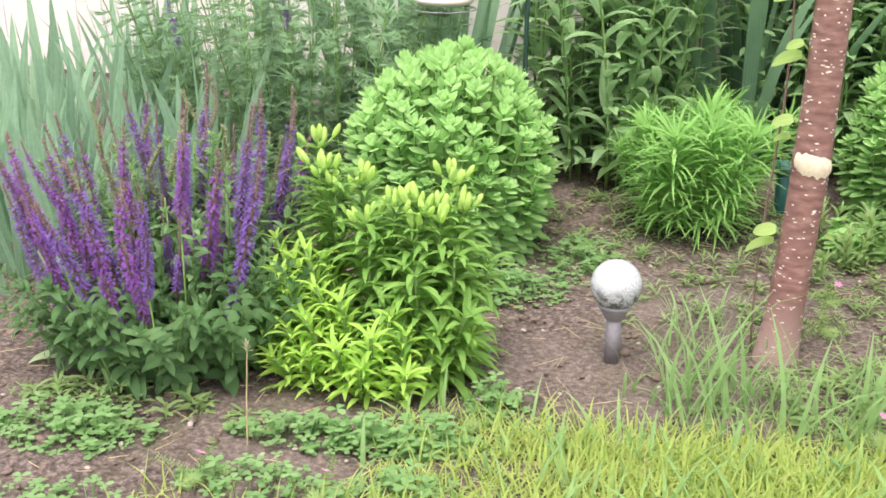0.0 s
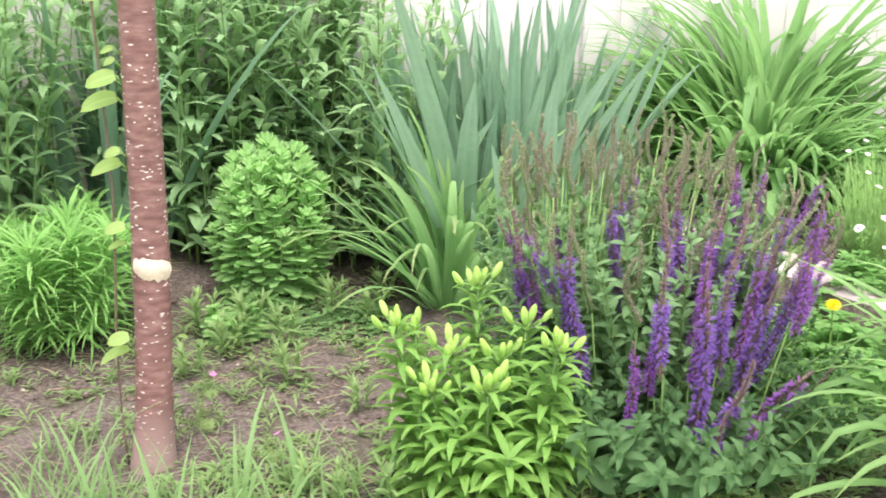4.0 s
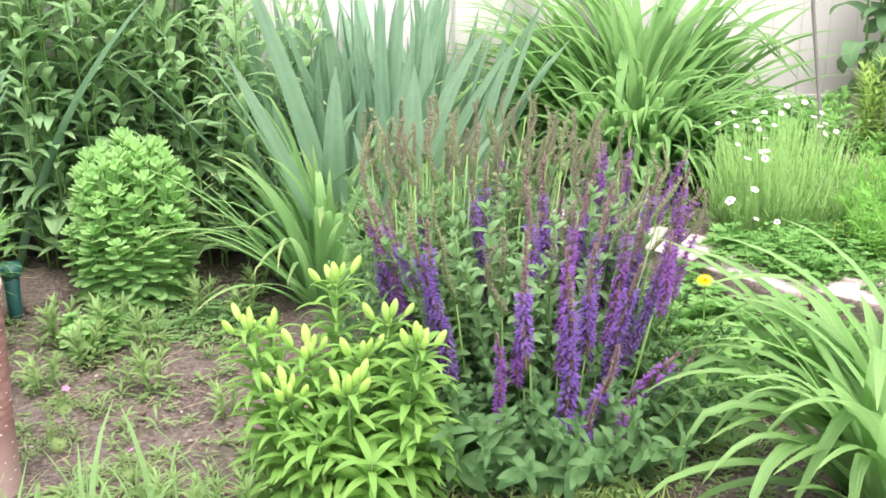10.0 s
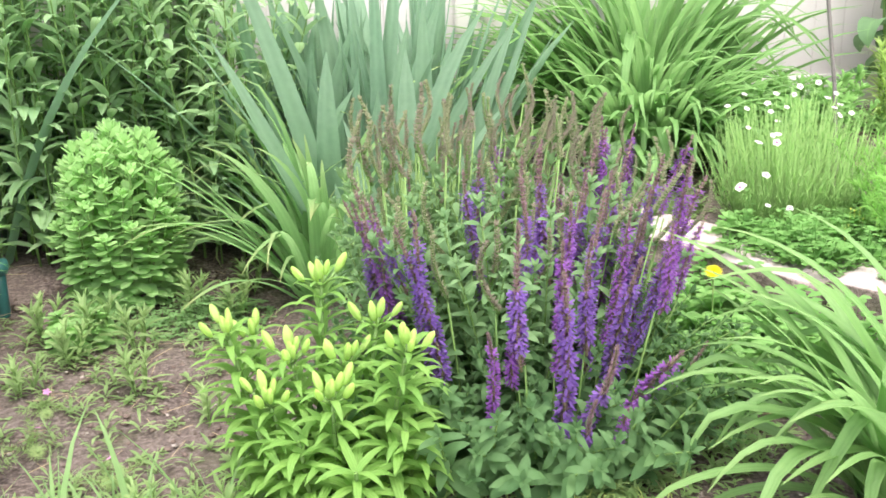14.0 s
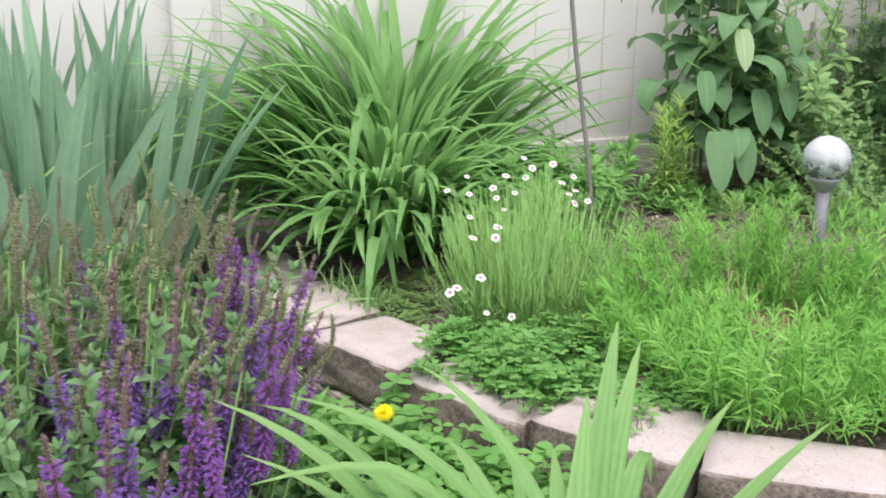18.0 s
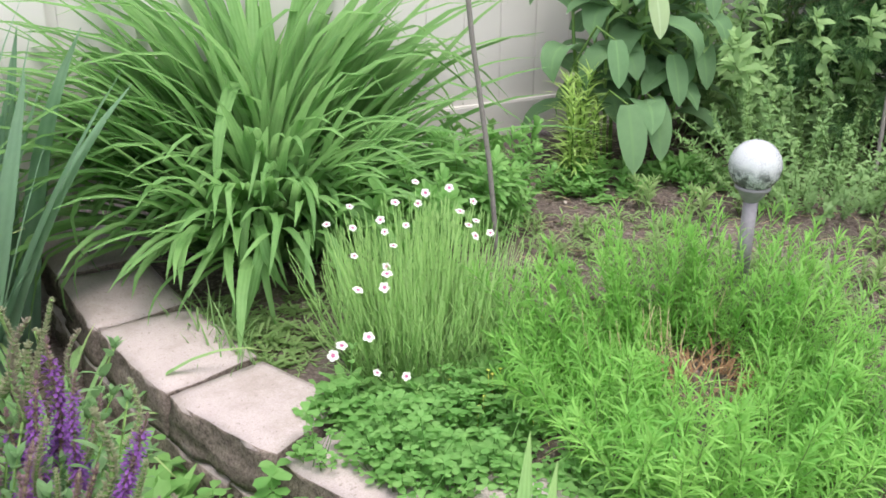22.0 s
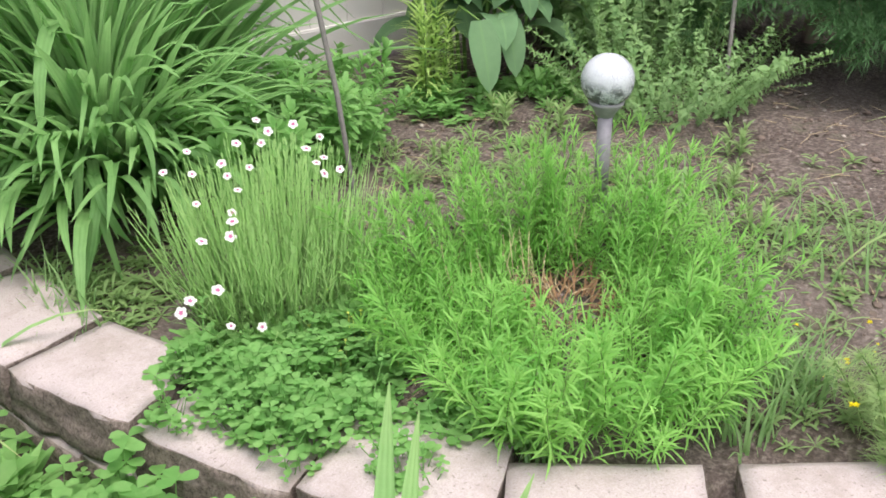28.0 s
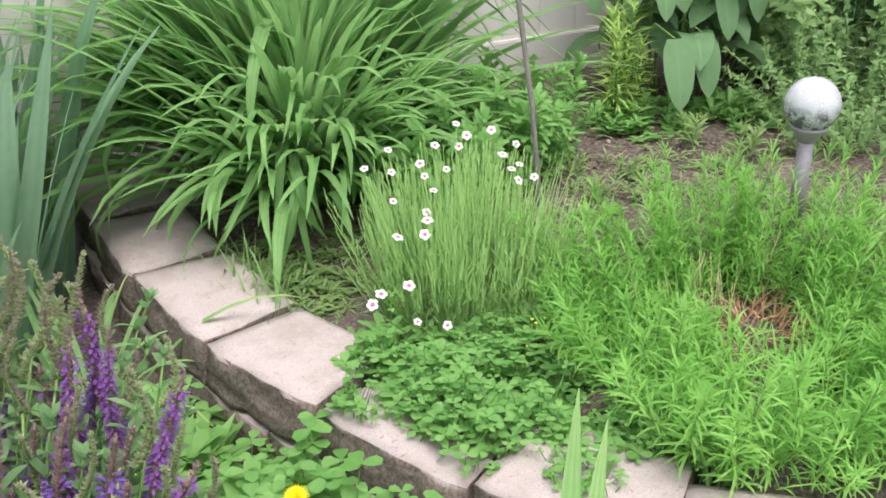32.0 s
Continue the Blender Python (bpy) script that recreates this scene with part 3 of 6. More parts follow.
# ---- young tree ----
def tree():
    bx, by = 0.100, 1.905
    root = thing("young_tree", (bx, by, gz(bx, by)), "young cherry tree with speckled red-brown bark and a bare graft scar", "tree")
    axis = lambda z: np.array([0.020 * z / 0.7 + 0.006 * math.sin(z * 5), -0.01 * z, z])
    rad = lambda z: 0.0325 - 0.0035 * z + 0.010 * math.exp(-max(z, 0) * 14) + 0.0022 * math.exp(-((z - 0.386) / 0.03) ** 2)
    zs = np.linspace(-0.05, 2.1, 90)
    s = Soup().add(tube([axis(z) for z in zs], [rad(z) for z in zs], 20))
    piece("trunk", s.mesh("trunk", BARK), root)
    r, dots, scar = random.Random(4), Soup(), Soup()
    dot = (np.array([(-1, -0.55, 0), (-0.4, -1, 0), (0.4, -1, 0), (1, -0.55, 0), (1, 0.55, 0), (0.4, 1, 0), (-0.4, 1, 0), (-1, 0.55, 0)]), np.zeros((8, 2)), np.array([(0, 1, 6, 7), (1, 2, 5, 6), (2, 3, 4, 5)]))
    for _ in range(820):
        z, a = r.uniform(0.02, 1.5), r.uniform(0, 6.283)
        c = axis(z) + (rad(z) + 0.0008) * np.array([math.cos(a), math.sin(a), 0])
        m = Matrix.Translation(c) @ Matrix.Rotation(a, 4, "Z") @ Matrix.Rotation(math.pi / 2, 4, "Y") @ Matrix.Rotation(math.pi / 2, 4, "Z") @ Matrix.Diagonal((r.uniform(0.0014, 0.0042), r.uniform(0.0008, 0.0014), 1, 1))
        dots.add(dot, m)
    tagged(piece("lenticel_marks", dots.mesh("lenticel_marks", LENTICEL), root, label="small pale lenticel marks"), kind="stuff")
    n = 26
    rows, k = [], 0
    for j in range(7):
        for i in range(n + 1):
            t = i / n
            a = math.radians(-150 + 125 * t)
            wob = 0.006 * noise.noise((t * 9, j * 1.0, 5.0))
            half = 0.019 * (1 - 0.35 * abs(2 * t - 1) ** 3)
            z = 0.384 + (j / 6 - 0.5) * 2 * half + wob - 0.012 * (t - 0.5)
            depth = 0.0026 * math.sin(math.pi * min(1, max(0, j / 6))) + 0.0016 * noise.noise((t * 30, j * 3.0, 1.0))
            rows.append(axis(z) + (rad(z) + 0.0006 + depth) * np.array([math.cos(a), math.sin(a), 0]))
    q = [(j * (n + 1) + i, j * (n + 1) + i + 1, (j + 1) * (n + 1) + i + 1, (j + 1) * (n + 1) + i) for j in range(6) for i in range(n)]
    piece("graft_scar", scar.add((np.array(rows), np.zeros((len(rows), 2)), np.array(q))).mesh("graft_scar", SCAR), root, label="pale bare wood of a healed graft")
    # a cord tied along the trunk
    pts = [(-0.045 - 0.006 * math.sin(z * 9), 0.012, z) for z in np.linspace(0.0, 1.3, 24)]
    piece("tie_cord", Soup().add(tube(pts, 0.0022, 6)).mesh("tie_cord", CORD), root)
    leaf = Soup().add(blade(0.058, 0.038, 6, 0.3, 0.8, "ovate", 0.2)).mesh("tree_leaf", APPLELEAF)
    for z, side, az, sc in ((0.235, -1, 3.4, 1.0), (0.258, -1, 2.7, 0.8), (0.25, 1, 0.2, 0.35), (0.43, -1, 3.1, 0.55), (0.46, -1, 2.8, 0.7), (0.57, -1, 3.3, 0.95), (0.59, -1, 2.6, 0.6), (0.68, -1, 3.2, 1.1), (0.715, -1, 2.9, 0.95), (0.74, -1, 2.3, 0.5), (0.76, -1, 3.5, 0.45), (0.85, -1, 3.1, 0.8)):
        c = axis(z) + np.array([side * (rad(z) + 0.01), -0.008, 0])
        piece("leaf", leaf, root, spin(az, 0.35, c, sc, 1.0 if az > 3 else -1.0))
        piece("twig", Soup().add(tube([axis(z - 0.02) + [side * rad(z) * 0.8, 0, 0], c], [0.0022, 0.0012], 4)).mesh("twig", STEM), root)
    for k in range(6):
        z, az = 1.45 + 0.11 * k, k * 2.4
        pts = [axis(z) + np.array([math.cos(az), math.sin(az), 1.3]) * d + [0, 0, 0.05 * math.sin(d * 6)] for d in np.linspace(0, 0.42 - 0.03 * k, 7)]
        piece("limb", Soup().add(tube(pts, np.linspace(0.013, 0.004, 7), 8)).mesh("limb", BARK), root)
        crown = Soup()
        for p in pts[2:]:
            for _ in range(9):
                crown.add(blade(0.06, 0.034, 3, r.uniform(-0.3, 0.7), 0.9, "ovate", 0.25), spin(r.uniform(0, 6.3), 0, p + np.array([r.uniform(-0.05, 0.05), r.uniform(-0.05, 0.05), r.uniform(-0.03, 0.05)]), r.uniform(0.7, 1.1)))
        piece("leaf_clump", crown.mesh("leaf_clump", APPLELEAF), root)


tree()


# ---- bird feeder and its pole, rods, peg ----
def feeder():
    x, y = -0.50, 2.66
    pole = thing("feeder_pole", (x, y, gz(x, y)), "dark green metal crook pole standing in the border", "pole")
    pts = [(0, 0, -0.05), (0.0, 0, 0.5), (0.004, 0, 1.15)] + [(-0.10 + 0.10 * math.cos(a), 0, 1.15 + 0.12 * math.sin(a)) for a in np.linspace(0.2, 2.9, 9)]
    piece("rod", Soup().add(tube(pts, 0.0062, 10)).mesh("rod", POLE), pole)
    piece("foot", Soup().add(tube([(-0.06, 0, 0.02), (0.06, 0, 0.02)], 0.005, 6)).mesh("foot", POLE), pole)
    fx, fy = -0.700, 2.60
    f = thing("bird_feeder", (fx, fy, 0.545), "pinkish metal tube bird feeder with seed, hanging from its pole", "bird feeder")
    piece("tray", Soup().add(lathe([(0.0, 0.0), (0.060, 0.0), (0.074, 0.006), (0.076, 0.016), (0.071, 0.017), (0.060, 0.011), (0.0, 0.010)], 28)).mesh("tray", COPPER), f)
    piece("wire_ring", Soup().add(tube([(0.080 * math.cos(a), 0.080 * math.sin(a), -0.012) for a in np.linspace(0, 6.283, 33)], 0.0016, 6)).mesh("wire_ring", STEEL), f)
    piece("seed_fill", Soup().add(lathe([(0.0, 0.012), (0.030, 0.012), (0.030, 0.118), (0.012, 0.128), (0.0, 0.129)], 24)).mesh("seed_fill", SEED), f, label="pale mixed bird seed")
    clear = piece("tube", Soup().add(lathe([(0.033, 0.012), (0.034, 0.012), (0.034, 0.152), (0.033, 0.152), (0.033, 0.012)], 28)).mesh("tube", CLEAR), f, label="clear plastic seed tube")
    clear.visible_shadow = False
    piece("base_cup", Soup().add(lathe([(0.0, 0.010), (0.056, 0.012), (0.050, 0.020), (0.046, 0.032), (0.037, 0.040), (0.0, 0.041)], 24)).mesh("base_cup", COPPER), f)
    for a in (0.6, 2.5, 4.6):
        piece("port", Soup().add(tube([(0.030 * math.cos(a), 0.030 * math.sin(a), 0.096), (0.046 * math.cos(a), 0.046 * math.sin(a), 0.094)], 0.009, 8)).mesh("port", RED), f, label="red plastic feeding port")
        piece("perch", Soup().add(tube([(0.034 * math.cos(a), 0.034 * math.sin(a), 0.08), (0.070 * math.cos(a), 0.070 * math.sin(a), 0.08)], 0.0025, 6)).mesh("perch", STEEL), f)
    piece("cap", Soup().add(lathe([(0.0, 0.150), (0.058, 0.146), (0.074, 0.150), (0.075, 0.156), (0.060, 0.163), (0.042, 0.168), (0.040, 0.176), (0.046, 0.180), (0.044, 0.186), (0.028, 0.192), (0.020, 0.194), (0.018, 0.206), (0.010, 0.214), (0.0, 0.215)], 28)).mesh("cap", COPPER), f)
    piece("hanger", Soup().add(tube([(0, 0, 0.2), (0, 0, 0.40), (0, 0.02, 0.62)], 0.002, 6)).mesh("hanger", STEEL), f)


feeder()


def rod(name, pts, rad, label):
    ob = new(name, Soup().add(tube(pts, rad, 8)).mesh(name, RUST))
    tagged(ob, label, "garden stake", "bent metal garden rods")


rod("garden_stake", [(2.350, 2.325, 0.15), (2.325, 2.345, 0.45), (2.295, 2.375, 0.72), (2.282, 2.385, 0.86), (2.283, 2.386, 0.90), (2.274, 2.392, 1.25)], 0.0055, "thin weathered metal rod leaning out of the raised bed")
rod("garden_stake", [(3.36, 2.10, 0.15), (3.40, 2.13, 0.45), (3.43, 2.15, 0.95)], 0.0055, "thin weathered metal rod standing before the shrubs")


def peg():
    x, y = 0.175, 2.78
    root = thing("hose_guide", (x, y, gz(x, y)), "small teal plastic hose guide peg pushed into the soil", "hose guide")
    piece("post", Soup().add(lathe([(0.0, -0.05), (0.017, 0.0), (0.019, 0.10), (0.015, 0.105), (0.0, 0.106)], 14)).mesh("post", TEAL), root)
    piece("knob", Soup().add(lathe([(0.0, 0.10), (0.024, 0.104), (0.030, 0.120), (0.026, 0.136), (0.0, 0.142)], 14)).mesh("knob", TEAL), root)


peg()


# ---- plants ----
def sedum_shoot(seed, length=0.34):
    r, s = random.Random(seed), Soup()
    bend = r.uniform(-0.03, 0.03)
    at = lambda t: np.array([bend * t * t, 0, length * t])
    rows = 10
    ts = [0.0] + [0.20 + 0.74 * k / (rows - 1) for k in range(rows)] + [0.965, 0.98, 1.0]
    s.add(tube([at(t) for t in ts], [0.004 - 0.0014 * t for t in ts], 4), None, 1)
    for k in range(rows):
        t = 0.20 + 0.74 * k / (rows - 1)
        size = 0.054 * (1 - 0.26 * t) * r.uniform(0.92, 1.08)
        for j in range(3 if t > 0.6 else 2):
            az = k * 1.571 + j * (2.094 if t > 0.6 else 3.1416) + r.uniform(-0.25, 0.25)
            lift = -0.40 + 1.05 * t ** 2 + r.uniform(-0.18, 0.18)
            s.add(blade(size * r.uniform(0.88, 1.12), size * 0.70, 5, lift, -0.25 if t > 0.5 else 0.15, "oval", 0.10, r.uniform(-0.12, 0.12)), spin(az, 0, at(t)), 2 if t > 0.74 else 0)
    for j in range(11):
        az, up = j * 2.4, 0.45 + 0.085 * j
        s.add(blade(0.036 - 0.0017 * j, 0.020 - 0.0008 * j, 4, up, -0.25, "oval", 0.16), spin(az, 0, at(0.965 + 0.003 * j)), 2)
    return s.rooted().mesh("sedum_shoot", SEDUM, STEM, SEDUMTIP)


SEDUMS = [sedum_shoot(k) for k in range(6)]


def sedum(x, y, radius, height, count, label, seed, belly=0.46, reach=1.95):
    """A dome of shoots whose tips lie on a ball that touches the soil."""
    root = thing("sedum", (x, y, gz(x, y)), label, "sedum plant", "sedum clumps")
    r = random.Random(seed)
    mid = height * belly
    for k in range(count):
        f = (k + 0.5) / count
        th = math.acos(1 - f * (1 - math.cos(reach)))
        az = k * 2.39996 + r.uniform(-0.15, 0.15)
        tip = np.array([radius * math.sin(th) * math.cos(az), radius * math.sin(th) * math.sin(az), mid + (height - mid) * math.cos(th) * r.uniform(0.94, 1.04)])
        stand = 0.30 + 0.45 * min(1.0, th / 1.6)
        base = np.array([tip[0] * stand, tip[1] * stand, min(-0.01, tip[2] - 0.16) if th > 1.6 else -0.01])
        d = tip - base
        ln = np.linalg.norm(d)
        m = Matrix.Translation(base) @ Vector(d).to_track_quat("Z", "X").to_matrix().to_4x4() @ Matrix.Rotation(r.uniform(0, 6.3), 4, "Z") @ Matrix.Diagonal((1, 1, ln / 0.34, 1))
        piece("shoot", SEDUMS[k % 6], root, m)


sedum(-0.625, 2.37, 0.232, 0.475, 170, "large domed clump of fleshy pale green sedum leaves", 1)
sedum(0.470, 2.78, 0.142, 0.425, 84, "small upright clump of fleshy pale green sedum leaves", 2, 0.5, 2.0)
sedum(0.335, 2.52, 0.06, 0.09, 9, "low young tuft of fleshy sedum leaves", 3)


def flower_spike(seed, length, bloom, petal):
    """A sage spike: whorls of calyces on a stem, florets on the blooming stretch."""
    r, s = random.Random(seed), Soup()
    at = lambda t: np.array([0.012 * math.sin(t * 3 + seed), 0.01 * math.sin(t * 2.2), length * t])
    n = int(length / (0.0062 if bloom[0] < 1 else 0.0052))
    s.add(tube([at(t) for t in np.linspace(0, 1.02, n + 2)], np.linspace(0.0022, 0.0012, n + 2), 4), None, 0)
    for k in range(n):
        t = 0.03 + 0.97 * (k + r.uniform(-0.15, 0.15)) / n
        taper = 1 - 0.42 * t ** 3
        for j in range(6):
            az = k * 0.52 + j * 1.047 + r.uniform(-0.2, 0.2)
            s.add(blade((0.0098 if bloom[0] < 1 else 0.0100) * taper, 0.0042, 2, (0.75 if bloom[0] < 1 else 1.0) + r.uniform(-0.2, 0.2), -0.2, "ovate", 0.5), spin(az, 0, at(t)), 1)
            if bloom[0] < t < bloom[1] and r.random() < 0.80 - 0.45 * max(0, (t - 0.4) / 0.6):
                p = at(t) + np.array([math.cos(az), math.sin(az), 0.2]) * 0.0040
                s.add(blade(0.0098 * taper, 0.0046, 2, 0.70 + r.uniform(-0.2, 0.2), 0.6, "obovate", 0.6), spin(az + 0.1, 0, p), 2)
                s.add(blade(0.0086 * taper, 0.0054, 2, -0.15 + r.uniform(-0.2, 0.2), 0.8, "obovate", 0.3), spin(az - 0.1, 0, p), 2)
    for j in range(14):
        s.add(blade(0.0085 - 0.0003 * j, 0.0032, 2, 0.9 + 0.045 * j, -0.1, "ovate", 0.4), spin(j * 2.4, 0, at(0.97 + 0.0035 * j)), 1)
    return s


SPIKES = [flower_spike(1, 0.25, (0.03, 0.84), 0).rooted().mesh("spike", REDSTEM, CALYX, VIOLET), flower_spike(2, 0.22, (0.03, 0.88), 0).rooted().mesh("spike", REDSTEM, CALYX, PURPLE),
          flower_spike(3, 0.28, (0.02, 0.76), 0).rooted().mesh("spike", REDSTEM, CALYX, VIOLET), flower_spike(4, 0.17, (0.05, 0.88), 0).rooted().mesh("spike", REDSTEM, CALYX, PURPLE),
          flower_spike(5, 0.20, (0.15, 0.55), 0).rooted().mesh("spike", REDSTEM, CALYX, VIOLET)]
SPENTS = [flower_spike(6, 0.13, (2, 3), 0).rooted().mesh("spent_spike", STEM, SPENT, VIOLET), flower_spike(7, 0.10, (2, 3), 0).rooted().mesh("spent_spike", STEM, SPENTGREEN, VIOLET), flower_spike(9, 0.15, (2, 3), 0).rooted().mesh("spent_spike", STEM, SPENTGREEN, VIOLET)]


def leafy_shoot(seed, length, pairs, ln, wd, mat, start=0.1, shape="lance", lift=0.7, droop=0.9, stem=None, taper=0.55, rad=0.0025, per=2, n=4, fold=0.22, wild=0.0):
    """An upright stem with leaves in pairs or whorls, smaller towards the top."""
    r, s = random.Random(seed), Soup()
    b1, b2 = r.uniform(-1, 1) * length * (0.05 + 0.3 * wild), r.uniform(-1, 1) * length * (0.04 + 0.3 * wild)
    at = lambda t: np.array([b1 * t * t, b2 * t * t, length * t])
    ts = [0.0] + [start + (1 - start) * (k + 0.5) / pairs for k in range(pairs)] + [1.0]
    s.add(tube([at(t) for t in ts], [rad * (1 - 0.5 * t) for t in ts], 4), None, 1)
    for k in range(pairs):
        t = start + (1 - start) * (k + 0.5) / pairs
        size = 1 - taper * t
        for j in range(per):
            az = k * 1.571 * (1 if per == 2 else 0.66) + j * 6.283 / per + r.uniform(-0.35, 0.35) * (1 + 4 * wild)
            s.add(blade(ln * size * r.uniform(0.8, 1.2), wd * size * r.uniform(0.85, 1.15), n, lift + 0.35 * t + r.uniform(-0.25, 0.25) * (1 + 1.5 * wild), droop * r.uniform(0.6, 1.35), shape, fold, r.uniform(-0.12, 0.12) * (1 + 2 * wild)), spin(az, 0, at(t)), 0)
    for j in range(4):
        s.add(blade(ln * (1 - taper) * 0.7, wd * (1 - taper) * 0.7, n, 1.15, 0.4, shape, fold), spin(j * 1.6, 0, at(0.99)), 0)
    return s.rooted().mesh("leafy_shoot", mat, stem or STEM)


def fill(root, name, meshes, count, rx, ry, r, lean=0.35, size=(0.8, 1.15), out=1.0, back=0.0):
    """Plants shoots over an ellipse, leaning outwards."""
    for k in range(count):
        f = ((k + 0.5) / count) ** 0.5
        az = k * 2.39996 + r.uniform(-0.3, 0.3)
        x, y = rx * f * math.cos(az), ry * f * math.sin(az) + back
        z = gz(root.location.x + x, root.location.y + y) - root.location.z
        piece(name, r.choice(meshes), root, spin(math.atan2(y, x), lean * f ** out + r.uniform(-0.08, 0.08), (x, y, z), r.uniform(*size)) @ Matrix.Rotation(r.uniform(0, 6.3), 4, "Z"))


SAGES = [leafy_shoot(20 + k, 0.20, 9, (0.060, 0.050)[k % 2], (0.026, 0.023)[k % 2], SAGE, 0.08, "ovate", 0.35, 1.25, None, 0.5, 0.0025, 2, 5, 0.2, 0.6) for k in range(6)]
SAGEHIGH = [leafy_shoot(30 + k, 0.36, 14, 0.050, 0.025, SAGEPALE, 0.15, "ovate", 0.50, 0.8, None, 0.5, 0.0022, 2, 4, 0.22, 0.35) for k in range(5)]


def salvia(x, y, rx, ry, label, seed, count, high, zones):
    """Leaf stems in a dome; zones: (count, x from, to, y from, to, z from, to, spikes, lean of the base towards +x)."""
    root = thing("salvia", (x, y, gz(x, y)), label, "salvia plant", "purple salvia clumps")
    r = random.Random(seed)
    fat, skirt = (1.12, 0.95) if high > 0.5 else (1.04, 0.70)
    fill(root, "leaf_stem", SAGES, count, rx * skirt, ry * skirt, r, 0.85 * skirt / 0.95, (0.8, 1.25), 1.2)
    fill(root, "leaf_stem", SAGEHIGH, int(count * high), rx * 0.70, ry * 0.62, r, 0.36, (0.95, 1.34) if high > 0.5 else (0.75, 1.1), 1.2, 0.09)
    for n, x0, x1, y0, y1, z0, z1, meshes, shift in zones:
        for k in range(n):
            tip = Vector((x0 + (x1 - x0) * ((k * 0.618 + 0.3) % 1), y0 + (y1 - y0) * ((k + r.random()) / n), r.uniform(z0, z1)))
            over = math.hypot(tip.x / (rx + 0.03), tip.y / (ry + 0.05))
            tip = Vector((tip.x / max(1, over), tip.y / max(1, over), tip.z))
            base = Vector((tip.x * 0.58 + shift, tip.y * 0.66, 0))
            d = (tip - base).normalized()
            mesh, sc = r.choice(meshes), r.uniform(0.70, 1.15) * (1.16 if meshes is SPIKES else 0.95)
            ln = min(max(v.co.z for v in mesh.vertices) * sc, (tip - base).length * 0.8)
            sc = ln / max(v.co.z for v in mesh.vertices)
            foot, wide = tip - d * ln, 1.75 if meshes is SPENTS else fat
            stalk = Soup().add(tube([tuple(base), tuple((base + foot) / 2 + Vector((0.004, 0, 0))), tuple(foot)], [0.0022, 0.002, 0.0018], 4))
            piece("flower_stem", stalk.mesh("flower_stem", STEM), root)
            piece("spent_spike" if meshes is SPENTS else "flower_spike", mesh, root, Matrix.Translation(foot) @ d.to_track_quat("Z", "X").to_matrix().to_4x4() @ Matrix.Rotation(r.uniform(0, 6.3), 4, "Z") @ Matrix.Diagonal((sc * wide, sc * wide, sc, 1)))


salvia(-1.005, 1.68, 0.25, 0.24, "bushy salvia covered in upright violet flower spikes", 5, 185, 0.45,
       [(17, -0.30, -0.14, -0.24, 0.20, 0.30, 0.46, SPIKES, 0.03), (15, -0.14, 0.12, -0.32, -0.04, 0.26, 0.44, SPIKES, 0.0), (8, -0.14, 0.04, 0.0, 0.26, 0.40, 0.52, SPIKES, 0.02), (15, 0.06, 0.235, -0.16, 0.22, 0.34, 0.50, SPIKES, 0.0), (14, -0.2, 0.2, -0.05, 0.28, 0.36, 0.50, SPENTS, 0.0)])
salvia(1.055, 1.775, 0.285, 0.31, "bushy salvia with violet flower spikes and browned spent ones", 6, 225, 0.72,
       [(32, 0.08, 0.33, -0.22, 0.26, 0.38, 0.535, SPIKES, 0.0), (8, -0.40, -0.25, -0.20, 0.16, 0.38, 0.50, SPIKES, 0.0), (9, -0.24, 0.12, -0.40, -0.26, 0.30, 0.48, SPIKES, 0.0), (4, -0.10, 0.26, -0.44, -0.36, 0.17, 0.26, SPIKES, 0.0), (5, -0.2, 0.1, -0.05, 0.2, 0.46, 0.54, SPIKES, 0.0), (11, -0.06, 0.22, -0.28, 0.05, 0.42, 0.54, SPIKES, 0.0),
        (66, -0.26, 0.30, 0.10, 0.40, 0.50, 0.62, SPENTS, -0.09), (18, -0.28, 0.16, -0.2, 0.2, 0.40, 0.50, SPENTS, -0.03), (18, 0.1, 0.36, -0.2, 0.2, 0.46, 0.56, SPENTS, -0.03)])


def bud_mesh(seed):
    r = random.Random(seed)
    prof = [(0.0005, 0), (0.0035, 0.002), (0.0066, 0.010), (0.0077, 0.019), (0.0071, 0.029), (0.0050, 0.036), (0.0022, 0.0405), (0.0003, 0.0418)]
    v, uv, q = lathe(prof, 12)
    a = np.arctan2(v[:, 1], v[:, 0])
    v[:, :2] *= (1 + 0.12 * np.cos(3 * a))[:, None]
    v[:, 0] += 0.08 * v[:, 2] * r.uniform(-1, 1)
    return Soup().add((v, uv, q)).mesh("bud", BUD)


BUDS = [bud_mesh(k) for k in range(3)]
LILYLEAF = [Soup().add(blade(0.098, 0.0250, 6, 0.50, 0.9 + 0.3 * k, "lance", 0.25, 0.08 * (k - 1.5))).mesh("leaf", LILY) for k in range(4)]
LIMELEAF = [Soup().add(blade(0.066, 0.0155, 4, 0.70, 0.8 + 0.3 * k, "lance", 0.25, 0.08 * (k - 1))).mesh("leaf", LIME) for k in range(3)]


